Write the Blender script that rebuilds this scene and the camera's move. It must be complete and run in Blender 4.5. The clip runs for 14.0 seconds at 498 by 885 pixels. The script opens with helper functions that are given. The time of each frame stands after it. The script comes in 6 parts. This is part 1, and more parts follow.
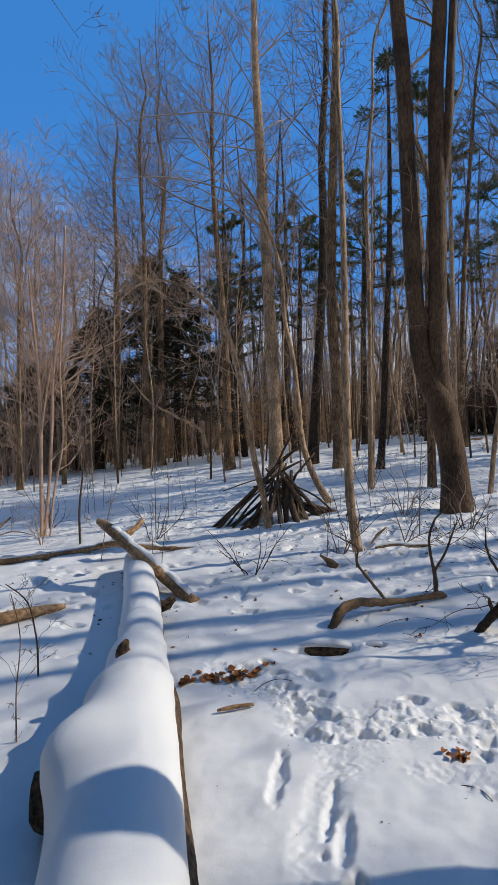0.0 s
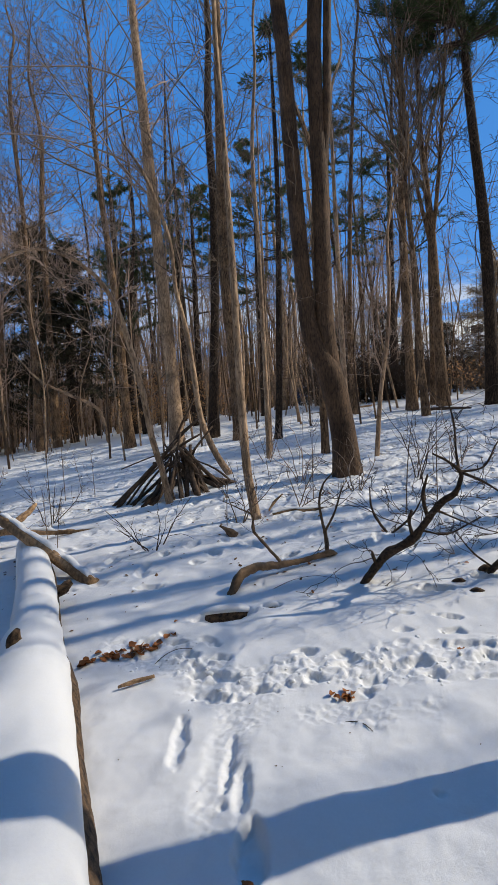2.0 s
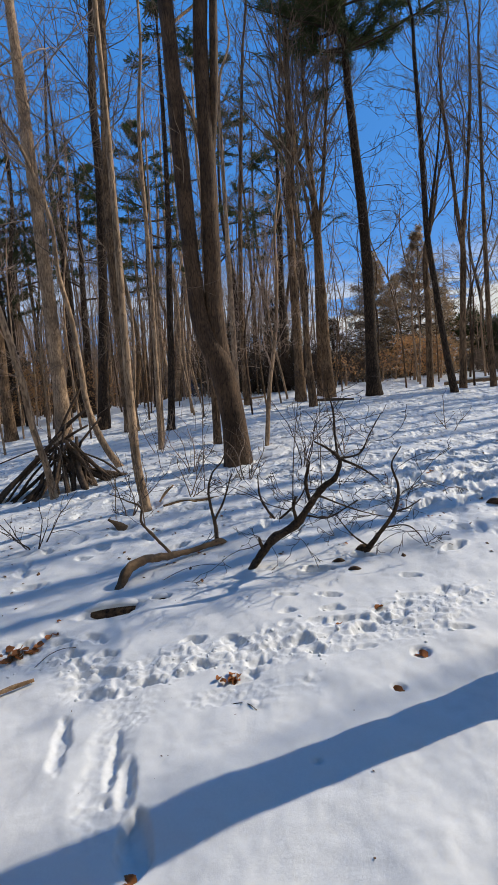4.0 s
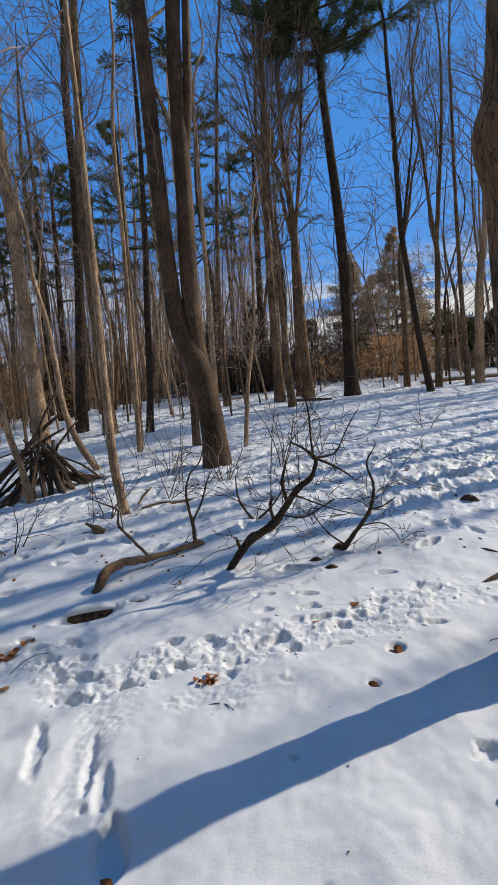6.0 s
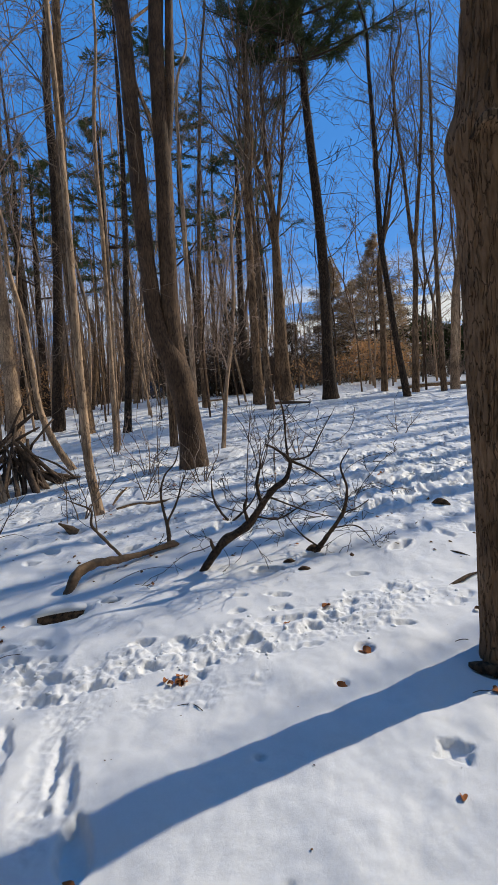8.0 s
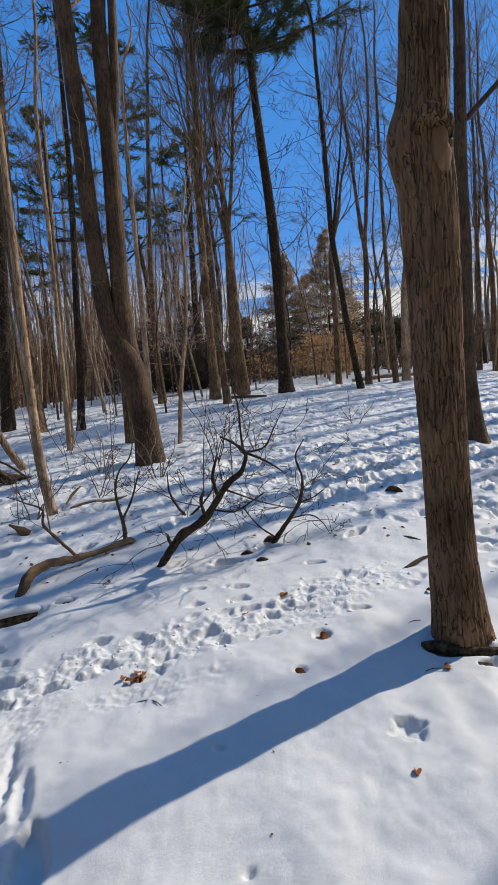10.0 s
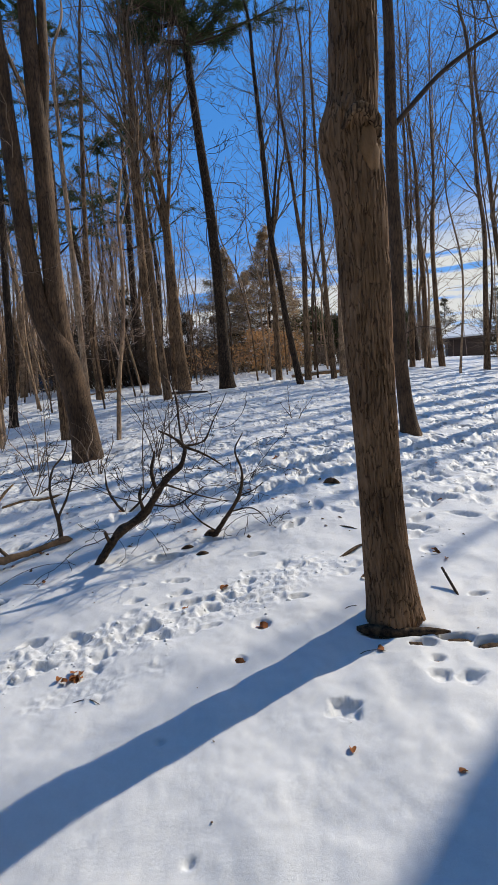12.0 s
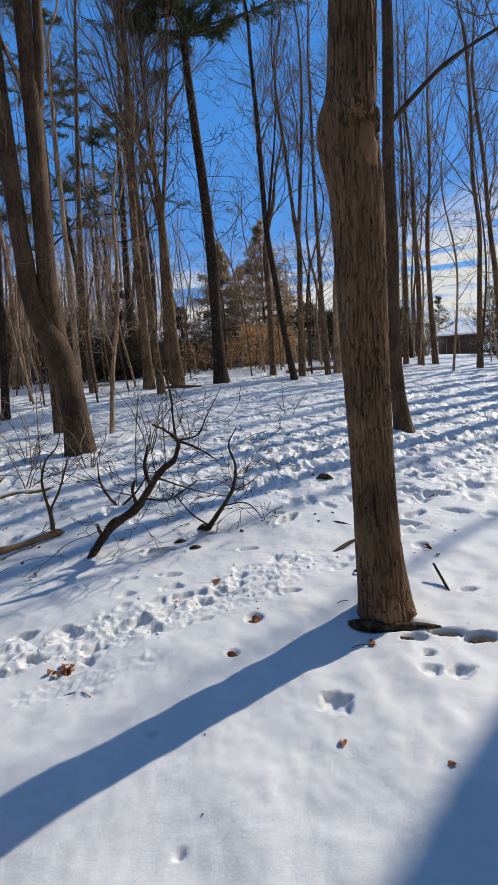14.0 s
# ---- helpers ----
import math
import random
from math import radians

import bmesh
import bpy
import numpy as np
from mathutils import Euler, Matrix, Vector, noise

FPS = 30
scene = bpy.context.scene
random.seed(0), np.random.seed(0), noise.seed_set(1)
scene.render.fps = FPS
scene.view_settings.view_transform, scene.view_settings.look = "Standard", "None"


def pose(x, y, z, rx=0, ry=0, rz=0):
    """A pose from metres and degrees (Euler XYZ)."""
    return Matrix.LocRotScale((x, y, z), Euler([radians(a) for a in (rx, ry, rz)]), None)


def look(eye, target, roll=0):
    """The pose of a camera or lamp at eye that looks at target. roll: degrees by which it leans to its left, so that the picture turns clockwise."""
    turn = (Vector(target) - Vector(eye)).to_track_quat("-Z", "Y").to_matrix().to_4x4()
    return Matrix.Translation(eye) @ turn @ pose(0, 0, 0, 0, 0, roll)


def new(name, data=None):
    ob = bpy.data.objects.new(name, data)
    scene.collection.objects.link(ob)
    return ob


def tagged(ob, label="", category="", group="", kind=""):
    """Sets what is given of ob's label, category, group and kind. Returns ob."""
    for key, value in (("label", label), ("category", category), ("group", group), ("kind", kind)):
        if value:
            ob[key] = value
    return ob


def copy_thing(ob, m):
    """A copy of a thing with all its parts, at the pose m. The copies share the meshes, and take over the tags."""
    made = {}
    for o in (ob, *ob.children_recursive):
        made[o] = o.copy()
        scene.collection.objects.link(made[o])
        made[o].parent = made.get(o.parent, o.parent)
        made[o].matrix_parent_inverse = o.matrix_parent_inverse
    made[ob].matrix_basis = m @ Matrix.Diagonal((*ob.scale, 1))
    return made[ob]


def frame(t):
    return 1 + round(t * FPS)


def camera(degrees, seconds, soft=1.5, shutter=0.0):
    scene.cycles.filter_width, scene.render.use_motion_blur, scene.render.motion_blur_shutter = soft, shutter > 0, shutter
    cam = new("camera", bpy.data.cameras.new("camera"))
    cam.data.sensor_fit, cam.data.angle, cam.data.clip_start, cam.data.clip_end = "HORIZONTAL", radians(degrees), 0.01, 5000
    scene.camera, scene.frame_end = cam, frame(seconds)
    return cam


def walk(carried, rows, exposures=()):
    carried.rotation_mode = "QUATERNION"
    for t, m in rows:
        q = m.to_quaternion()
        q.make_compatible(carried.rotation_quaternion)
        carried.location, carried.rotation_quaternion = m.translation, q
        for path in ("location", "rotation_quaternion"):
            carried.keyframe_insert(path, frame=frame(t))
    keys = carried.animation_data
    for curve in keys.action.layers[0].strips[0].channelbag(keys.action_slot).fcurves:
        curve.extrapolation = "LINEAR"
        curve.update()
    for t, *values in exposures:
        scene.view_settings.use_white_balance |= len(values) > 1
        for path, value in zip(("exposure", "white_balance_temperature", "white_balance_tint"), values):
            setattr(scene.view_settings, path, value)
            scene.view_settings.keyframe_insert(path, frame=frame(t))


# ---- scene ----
cam = camera(51.6, 14.0, soft=1.2)


def aim(eye, yaw, pitch, roll):
    """A camera pose from the eye and its heading (degrees to the left of +y), tilt and lean."""
    a, b = radians(yaw), radians(pitch)
    ahead = Vector((-math.sin(a) * math.cos(b), math.cos(a) * math.cos(b), math.sin(b)))
    return look(eye, Vector(eye) + 2 * ahead, roll)


STEPS = [
    (0, (-0.147, 0.003, 1.659), 37.34, 0.54, -0.89),
    (0.5, (-0.136, 0.005, 1.657), 36.75, 0.37, -1.64),
    (1, (-0.120, 0.013, 1.653), 34.65, -0.37, -2.87),
    (1.5, (-0.088, 0.038, 1.641), 30.88, -1.74, -3.46),
    (2, (-0.065, 0.042, 1.642), 26.81, -2.68, -3.48),
    (2.5, (-0.032, 0.062, 1.633), 22.76, -3.43, -3.65),
    (3, (-0.021, 0.073, 1.627), 19.98, -3.93, -3.73),
    (3.5, (-0.014, 0.073, 1.623), 17.51, -4.17, -3.63),
    (4, (-0.010, 0.067, 1.625), 15.31, -4.33, -3.50),
    (6.5, (0.040, 0.061, 1.622), 13.13, -4.36, -4.08),
    (7, (0.048, 0.055, 1.620), 12.84, -4.29, -3.88),
    (7.5, (0.058, 0.055, 1.620), 11.92, -4.20, -3.40),
    (10, (0.090, 0.068, 1.595), 6.35, -5.09, -4.24),
    (10.5, (0.101, 0.064, 1.586), 4.62, -5.47, -4.57),
    (11, (0.108, 0.061, 1.583), 2.62, -5.70, -4.54),
    (11.5, (0.109, 0.058, 1.575), 0.95, -5.80, -4.38),
    (12, (0.115, 0.065, 1.570), -0.00, -5.94, -4.32),
    (12.5, (0.116, 0.071, 1.564), -0.78, -5.99, -4.23),
    (13, (0.119, 0.067, 1.569), -1.29, -6.11, -4.14),
    (13.5, (0.112, 0.068, 1.566), -1.05, -6.27, -3.93),
    (14, (0.108, 0.068, 1.564), -0.75, -6.50, -3.60),
]
walk(cam, [(t, aim(eye, yaw, pitch, roll)) for t, eye, yaw, pitch, roll in STEPS], exposures=[(0, 0.0, 6950, 9.5)])

# ---- light ----
SUN_AZ, SUN_EL = radians(54.6), radians(40)
sun_way = Vector((math.sin(SUN_AZ) * math.cos(SUN_EL), math.cos(SUN_AZ) * math.cos(SUN_EL), math.sin(SUN_EL)))
sun = new("sun", bpy.data.lights.new("sun", "SUN"))
sun.data.energy, sun.data.angle, sun.data.color = 3.7, radians(0.53), (1.0, 0.955, 0.868)
sun.matrix_world = look(sun_way * 60, (0, 0, 0))

world = bpy.data.worlds.new("sky")
scene.world = world
world.use_nodes = True
wn, wl = world.node_tree.nodes, world.node_tree.links
sky = wn.new("ShaderNodeTexSky")
sky.sky_type, sky.sun_disc = "NISHITA", False
sky.sun_elevation, sky.sun_rotation = SUN_EL, SUN_AZ
sky.air_density, sky.dust_density, sky.ozone_density = 1.0, 0.05, 1.6
coord = wn.new("ShaderNodeTexCoord")
stretch = wn.new("ShaderNodeMapping")
stretch.inputs["Scale"].default_value = (1.6, 1.6, 16.0)
wl.new(coord.outputs["Generated"], stretch.inputs["Vector"])
wisps = wn.new("ShaderNodeTexNoise")
wisps.inputs["Scale"].default_value, wisps.inputs["Detail"].default_value = 2.8, 7.0
wisps.inputs["Roughness"].default_value = 0.62
wl.new(stretch.outputs["Vector"], wisps.inputs["Vector"])
ramp = wn.new("ShaderNodeMapRange")
ramp.inputs["From Min"].default_value, ramp.inputs["From Max"].default_value = 0.405, 0.50
wl.new(wisps.outputs["Fac"], ramp.inputs["Value"])
split = wn.new("ShaderNodeSeparateXYZ")
wl.new(coord.outputs["Generated"], split.inputs["Vector"])
low = wn.new("ShaderNodeMapRange")      # clouds thin out with height
low.inputs["From Min"].default_value, low.inputs["From Max"].default_value = 0.69, 0.60
tilt = wn.new("ShaderNodeMath")         # they reach higher on the sun's side
tilt.operation, tilt.inputs[1].default_value = "MULTIPLY_ADD", -0.03
wl.new(split.outputs["X"], tilt.inputs[0])
wl.new(split.outputs["Z"], tilt.inputs[2])
back = wn.new("ShaderNodeMath")         # and highest behind the path, unseen cloud added to grey the shadows
back.operation, back.inputs[1].default_value = "MULTIPLY_ADD", 0.45
wl.new(split.outputs["Y"], back.inputs[0])
wl.new(tilt.outputs[0], back.inputs[2])
wl.new(back.outputs[0], low.inputs["Value"])
side = wn.new("ShaderNodeMapRange")     # and towards the west
side.inputs["From Min"].default_value, side.inputs["From Max"].default_value = -1.1, -0.1
wl.new(split.outputs["X"], side.inputs["Value"])
both = wn.new("ShaderNodeMath")
both.operation = "MULTIPLY"
wl.new(low.outputs["Result"], both.inputs[0])
wl.new(side.outputs["Result"], both.inputs[1])
amount = wn.new("ShaderNodeMath")
amount.operation = "MULTIPLY"
wl.new(both.outputs[0], amount.inputs[0])
wl.new(ramp.outputs["Result"], amount.inputs[1])
tint = wn.new("ShaderNodeMix")
tint.data_type, tint.blend_type = "RGBA", "MULTIPLY"
tint.inputs["Factor"].default_value = 1.0
tint.inputs["B"].default_value = (0.885, 0.885, 0.985, 1)
wl.new(sky.outputs["Color"], tint.inputs["A"])
deep = wn.new("ShaderNodeHueSaturation")
deep.inputs["Saturation"].default_value, deep.inputs["Value"].default_value = 1.15, 1.6
wl.new(tint.outputs["Result"], deep.inputs["Color"])
cloud = wn.new("ShaderNodeMix")
cloud.data_type = "RGBA"
cloud.inputs["B"].default_value = (6.5, 6.8, 7.1, 1)
even = wn.new("ShaderNodeMix")          # a clear, deep winter blue, nearly as strong all round
even.data_type = "RGBA"
even.inputs["Factor"].default_value = 0.75
even.inputs["B"].default_value = (0.22, 2.15, 6.7, 1)
wl.new(deep.outputs["Color"], even.inputs["A"])
wl.new(amount.outputs[0], cloud.inputs["Factor"])
wl.new(even.outputs["Result"], cloud.inputs["A"])
glow = wn["Background"]
glow.inputs["Strength"].default_value = 0.109
wl.new(cloud.outputs["Result"], glow.inputs["Color"])


# ---- materials ----
def material(name, colour, dark=None, rough=0.85, scale=(8, 8, 8), detail=6.0, bump=0.0, bump_scale=None, coords="Object", contrast=(0.3, 0.7), spread=0.0, fine=0.25, warp=0.0, stain=0.0, small_detail=4.0, plates=None, crack=(0.02, 0.13), deep=0.35, thin=0.0, sway=0.9):
    """A surface mixed from two colours by two scales of noise, with relief; spread: how far single pieces differ."""
    m = bpy.data.materials.new(name)
    m.use_nodes = True
    n, k = m.node_tree.nodes, m.node_tree.links
    b = n["Principled BSDF"]
    b.inputs["Roughness"].default_value = rough
    b.inputs["Specular IOR Level"].default_value = 0.25
    dark = dark or tuple(0.6 * c for c in colour)
    tc = n.new("ShaderNodeTexCoord")
    mp = n.new("ShaderNodeMapping")
    mp.inputs["Scale"].default_value = scale
    k.new(tc.outputs[coords], mp.inputs["Vector"])
    big, small = n.new("ShaderNodeTexNoise"), n.new("ShaderNodeTexNoise")
    big.inputs["Scale"].default_value, big.inputs["Detail"].default_value = 1.0, detail
    small.inputs["Scale"].default_value, small.inputs["Detail"].default_value = 6.0, small_detail
    big.inputs["Distortion"].default_value = warp
    k.new(mp.outputs["Vector"], big.inputs["Vector"])
    k.new(mp.outputs["Vector"], small.inputs["Vector"])
    add = n.new("ShaderNodeMix")
    add.data_type = "FLOAT"
    add.inputs["Factor"].default_value = fine
    k.new(big.outputs["Fac"], add.inputs["A"])
    k.new(small.outputs["Fac"], add.inputs["B"])
    fac = n.new("ShaderNodeMapRange")
    fac.inputs["From Min"].default_value, fac.inputs["From Max"].default_value = contrast
    k.new(add.outputs["Result"], fac.inputs["Value"])
    mix = n.new("ShaderNodeMix")
    mix.data_type = "RGBA"
    mix.inputs["A"].default_value, mix.inputs["B"].default_value = (*dark, 1), (*colour, 1)
    k.new(fac.outputs["Result"], mix.inputs["Factor"])
    out = mix.outputs["Result"]
    height = add.outputs["Result"]
    if plates:      # bark broken by fissures into upright ridges
        grid, cells, gap, shift = n.new("ShaderNodeMapping"), n.new("ShaderNodeTexVoronoi"), n.new("ShaderNodeMapRange"), n.new("ShaderNodeMix")
        grid.inputs["Scale"].default_value = plates
        cells.feature = "DISTANCE_TO_EDGE"
        shift.data_type, shift.blend_type = "RGBA", "ADD"
        shift.inputs["Factor"].default_value = sway
        k.new(tc.outputs[coords], grid.inputs["Vector"])
        k.new(grid.outputs["Vector"], shift.inputs["A"])
        wave = n.new("ShaderNodeTexNoise")
        wave.inputs["Scale"].default_value, wave.inputs["Detail"].default_value = 1.1, 3.0
        k.new(grid.outputs["Vector"], wave.inputs["Vector"])
        k.new(wave.outputs["Color"], shift.inputs["B"])
        shift.clamp_factor = False
        k.new(shift.outputs["Result"], cells.inputs["Vector"])
        cells.inputs["Scale"].default_value = 1.0
        gap.inputs["From Min"].default_value, gap.inputs["From Max"].default_value = crack
        k.new(cells.outputs["Distance"], gap.inputs["Value"])
        groove, lift = n.new("ShaderNodeMix"), n.new("ShaderNodeMath")
        groove.data_type = "RGBA"
        groove.inputs["A"].default_value = (*(deep * c for c in dark), 1)
        k.new(gap.outputs["Result"], groove.inputs["Factor"])
        k.new(out, groove.inputs["B"])
        out = groove.outputs["Result"]
        lift.operation, lift.inputs[1].default_value = "MULTIPLY_ADD", 0.5
        k.new(height, lift.inputs[0])
        k.new(gap.outputs["Result"], lift.inputs[2])
        height = lift.outputs[0]
    if stain:       # broad weathered patches
        patch, level, wash = n.new("ShaderNodeTexNoise"), n.new("ShaderNodeMapRange"), n.new("ShaderNodeHueSaturation")
        patch.inputs["Scale"].default_value, patch.inputs["Detail"].default_value = 2.2, 5.0
        k.new(tc.outputs[coords], patch.inputs["Vector"])
        level.inputs["From Min"].default_value, level.inputs["From Max"].default_value = 0.35, 0.65
        level.inputs["To Min"].default_value, level.inputs["To Max"].default_value = 1 - stain, 1 + stain
        k.new(patch.outputs["Fac"], level.inputs["Value"])
        k.new(level.outputs["Result"], wash.inputs["Value"])
        k.new(out, wash.inputs["Color"])
        out = wash.outputs["Color"]
    if spread:
        info, hsv, vary = n.new("ShaderNodeObjectInfo"), n.new("ShaderNodeHueSaturation"), n.new("ShaderNodeMapRange")
        vary.inputs["To Min"].default_value, vary.inputs["To Max"].default_value = 1 - spread, 1 + spread
        k.new(info.outputs["Random"], vary.inputs["Value"])
        k.new(vary.outputs["Result"], hsv.inputs["Value"])
        k.new(out, hsv.inputs["Color"])
        out = hsv.outputs["Color"]
    k.new(out, b.inputs["Base Color"])
    if bump:
        bp = n.new("ShaderNodeBump")
        bp.inputs["Strength"].default_value, bp.inputs["Distance"].default_value = 1.0, bump
        k.new(height, bp.inputs["Height"])
        k.new(bp.outputs["Normal"], b.inputs["Normal"])
    if thin:        # leaves let the sun through
        veil, blend = n.new("ShaderNodeBsdfTranslucent"), n.new("ShaderNodeMixShader")
        blend.inputs["Fac"].default_value = thin
        k.new(out, veil.inputs["Color"])
        k.new(b.outputs["BSDF"], blend.inputs[1])
        k.new(veil.outputs["BSDF"], blend.inputs[2])
        k.new(blend.outputs["Shader"], n["Material Output"].inputs["Surface"])
    return m


SNOW = material("snow", (0.775, 0.77, 0.755), (0.725, 0.72, 0.71), rough=0.45, scale=(85, 85, 85), bump=0.0024, fine=0.5, small_detail=3.0)
BARK_NEAR = material("furrowed_bark", (0.29, 0.170, 0.094), (0.185, 0.106, 0.057), rough=0.85, scale=(45, 45, 16), bump=0.010, contrast=(0.3, 0.7), plates=(24, 24, 4.6), crack=(0.0, 0.05), deep=0.72, stain=0.38, sway=2.2)
BARK_GREY = material("grey_bark", (0.32, 0.20, 0.112), (0.095, 0.056, 0.032), rough=0.9, scale=(45, 45, 10), bump=0.009, contrast=(0.36, 0.64), stain=0.4, plates=(34, 34, 3.0), crack=(0.0, 0.1), deep=0.5)
# Pale bark, brightened further so its colour carries sunlight on the trunks.
BARK_PALE_LIT = material("pale_sunlit_bark", (0.53, 0.36, 0.225), (0.25, 0.16, 0.098), rough=0.85, scale=(35, 35, 10), bump=0.004, contrast=(0.36, 0.64), stain=0.4, plates=(26, 26, 4), crack=(0.0, 0.07), deep=0.6)
BARK_DARK = material("dark_bark", (0.11, 0.072, 0.046), (0.035, 0.023, 0.015), rough=0.95, scale=(40, 40, 12), bump=0.014, contrast=(0.38, 0.62), stain=0.3, plates=(30, 30, 7), crack=(0.0, 0.16), deep=0.5)
BARK_BROWN = material("smooth_brown_bark", (0.15, 0.09, 0.052), (0.06, 0.036, 0.021), rough=0.8, scale=(50, 50, 14), bump=0.004, contrast=(0.34, 0.66), stain=0.4, plates=(30, 30, 3.0), crack=(0.0, 0.07), deep=0.7)
TWIG = material("twig_bark", (0.26, 0.183, 0.128), (0.115, 0.081, 0.056), rough=0.7, scale=(3, 3, 3))
# A paler twig colour with the sun on the twigs painted in.
TWIG_PALE_LIT = material("pale_sunlit_twig_bark", (0.46, 0.32, 0.235), (0.26, 0.18, 0.13), rough=0.7, scale=(3, 3, 3))
TWIG_DARK = material("dark_twig_bark", (0.10, 0.066, 0.046), (0.04, 0.026, 0.018), rough=0.7, scale=(5, 5, 5))
SAPLING = material("pinkish_sapling_bark", (0.54, 0.36, 0.265), (0.32, 0.21, 0.155), rough=0.7, scale=(6, 6, 6))
BRANCH = material("branch_bark", (0.23, 0.145, 0.082), (0.10, 0.062, 0.036), rough=0.85, scale=(38, 38, 38), bump=0.005, contrast=(0.25, 0.75), stain=0.4)
BRANCH_DARK = material("dark_branch_bark", (0.13, 0.082, 0.05), (0.025, 0.017, 0.011), rough=0.9, scale=(55, 55, 55), bump=0.01, contrast=(0.34, 0.66), stain=0.3)
# Weathered wood whose bright tan patches also stand for sun on the logs.
DEAD = material("dead_wood", (0.55, 0.345, 0.185), (0.13, 0.072, 0.038), rough=0.9, scale=(26, 26, 26), bump=0.012, contrast=(0.32, 0.66), spread=0.1, stain=0.5)
ROT = material("rotten_wood", (0.15, 0.092, 0.052), (0.02, 0.014, 0.01), rough=0.95, scale=(30, 30, 30), bump=0.012, contrast=(0.38, 0.62))
STICK = material("weathered_stick", (0.105, 0.068, 0.044), (0.03, 0.02, 0.013), rough=0.85, scale=(30, 30, 30), bump=0.005, spread=0.45)
SCAR = material("healed_bark", (0.36, 0.21, 0.108), (0.22, 0.126, 0.064), rough=0.85, scale=(30, 30, 10), bump=0.005)
LITTER = material("leaf_litter", (0.20, 0.10, 0.045), (0.05, 0.03, 0.017), rough=0.85, scale=(9, 9, 9))
LEAF = material("dry_leaf", (0.42, 0.16, 0.05), (0.22, 0.075, 0.025), rough=0.75, scale=(30, 30, 30), spread=0.35, thin=0.3)
BEECH_LEAF = material("withered_beech_leaf", (0.62, 0.35, 0.16), (0.36, 0.19, 0.085), rough=0.7, scale=(4, 4, 4), thin=0.5)
NEEDLE = material("pine_needles", (0.10, 0.125, 0.048), (0.045, 0.06, 0.026), rough=0.7, scale=(2, 2, 2), thin=0.3)
NEEDLE_DULL = material("dull_needles", (0.085, 0.072, 0.038), (0.035, 0.032, 0.018), rough=0.75, scale=(2, 2, 2))
NEEDLE_BROWN = material("winter_needles", (0.62, 0.44, 0.27), (0.25, 0.18, 0.10), rough=0.7, scale=(2, 2, 2), thin=0.5)
WALL = material("dark_boards", (0.09, 0.06, 0.045), (0.05, 0.034, 0.026), rough=0.85, scale=(1, 1, 14), bump=0.004)
TRIM = material("pale_paint", (0.55, 0.55, 0.54), (0.45, 0.45, 0.44), rough=0.6)
PANE = material("dark_glass", (0.03, 0.035, 0.045), (0.02, 0.022, 0.03), rough=0.12)
BLUE = material("blue_plastic", (0.025, 0.06, 0.15), (0.018, 0.04, 0.10), rough=0.45)
GREEN = material("green_plastic", (0.05, 0.22, 0.06), (0.04, 0.16, 0.05), rough=0.5)


def dented_snow():
    """Snow whose far, walked-over part has small old dents in its crust."""
    m = material("trodden_snow", (0.775, 0.77, 0.755), (0.725, 0.72, 0.71), rough=0.45, scale=(85, 85, 85), bump=0.0024, fine=0.5, small_detail=3.0)
    n, k = m.node_tree.nodes, m.node_tree.links
    tc, split, zone = n.new("ShaderNodeTexCoord"), n.new("ShaderNodeSeparateXYZ"), n.new("ShaderNodeMapRange")
    k.new(tc.outputs["Object"], split.inputs["Vector"])
    k.new(split.outputs["Y"], zone.inputs["Value"])
    zone.inputs["From Min"].default_value, zone.inputs["From Max"].default_value = 3.9, 6.5
    fine, dent, mixed = n.new("ShaderNodeTexNoise"), n.new("ShaderNodeMapRange"), n.new("ShaderNodeMath")
    fine.inputs["Scale"].default_value, fine.inputs["Detail"].default_value, fine.inputs["Roughness"].default_value = 3.6, 3.0, 0.5
    k.new(tc.outputs["Object"], fine.inputs["Vector"])
    dent.inputs["From Min"].default_value, dent.inputs["From Max"].default_value = 0.36, 0.52
    k.new(fine.outputs["Fac"], dent.inputs["Value"])
    mixed.operation = "MULTIPLY"
    k.new(dent.outputs["Result"], mixed.inputs[0])
    k.new(zone.outputs["Result"], mixed.inputs[1])
    bp = n.new("ShaderNodeBump")
    bp.inputs["Strength"].default_value, bp.inputs["Distance"].default_value = 1.0, 0.045
    k.new(mixed.outputs[0], bp.inputs["Height"])
    k.new(bp.outputs["Normal"], n["Bump"].inputs["Normal"])
    return m


SNOW_GROUND = dented_snow()


# ---- mesh helpers ----
def mesh_of(name, verts, faces, mat, smooth=True):
    me = bpy.data.meshes.new(name)
    me.from_pydata(np.asarray(verts, float), [], faces if isinstance(faces, list) else np.asarray(faces, int))
    me.materials.append(mat)
    if smooth:
        me.polygons.foreach_set("use_smooth", np.ones(len(me.polygons), bool))
    me.update()
    return me


def part(name, geo, mat, parent=None, label="", smooth=True, origin=None):
    """One mesh object from (verts, faces) in world metres, under a thing or a part."""
    verts, faces = geo
    at = Vector(origin) if origin is not None else (parent.matrix_world.translation.copy() if parent else Vector((0, 0, 0)))
    ob = new(name, mesh_of(name, np.asarray(verts, float) - np.array(at), faces, mat, smooth))
    ob.location = at
    if parent:
        ob.parent = parent
        ob.matrix_parent_inverse = Matrix.Translation(parent.matrix_world.translation).inverted()
    ob.matrix_world = Matrix.Translation(at)
    return tagged(ob, label)


def thing(name, at, label, category, group="", kind=""):
    ob = new(name)
    ob.location = at
    ob.matrix_world = Matrix.Translation(at)
    ob.empty_display_size = 0.2
    return tagged(ob, label, category, group, kind)


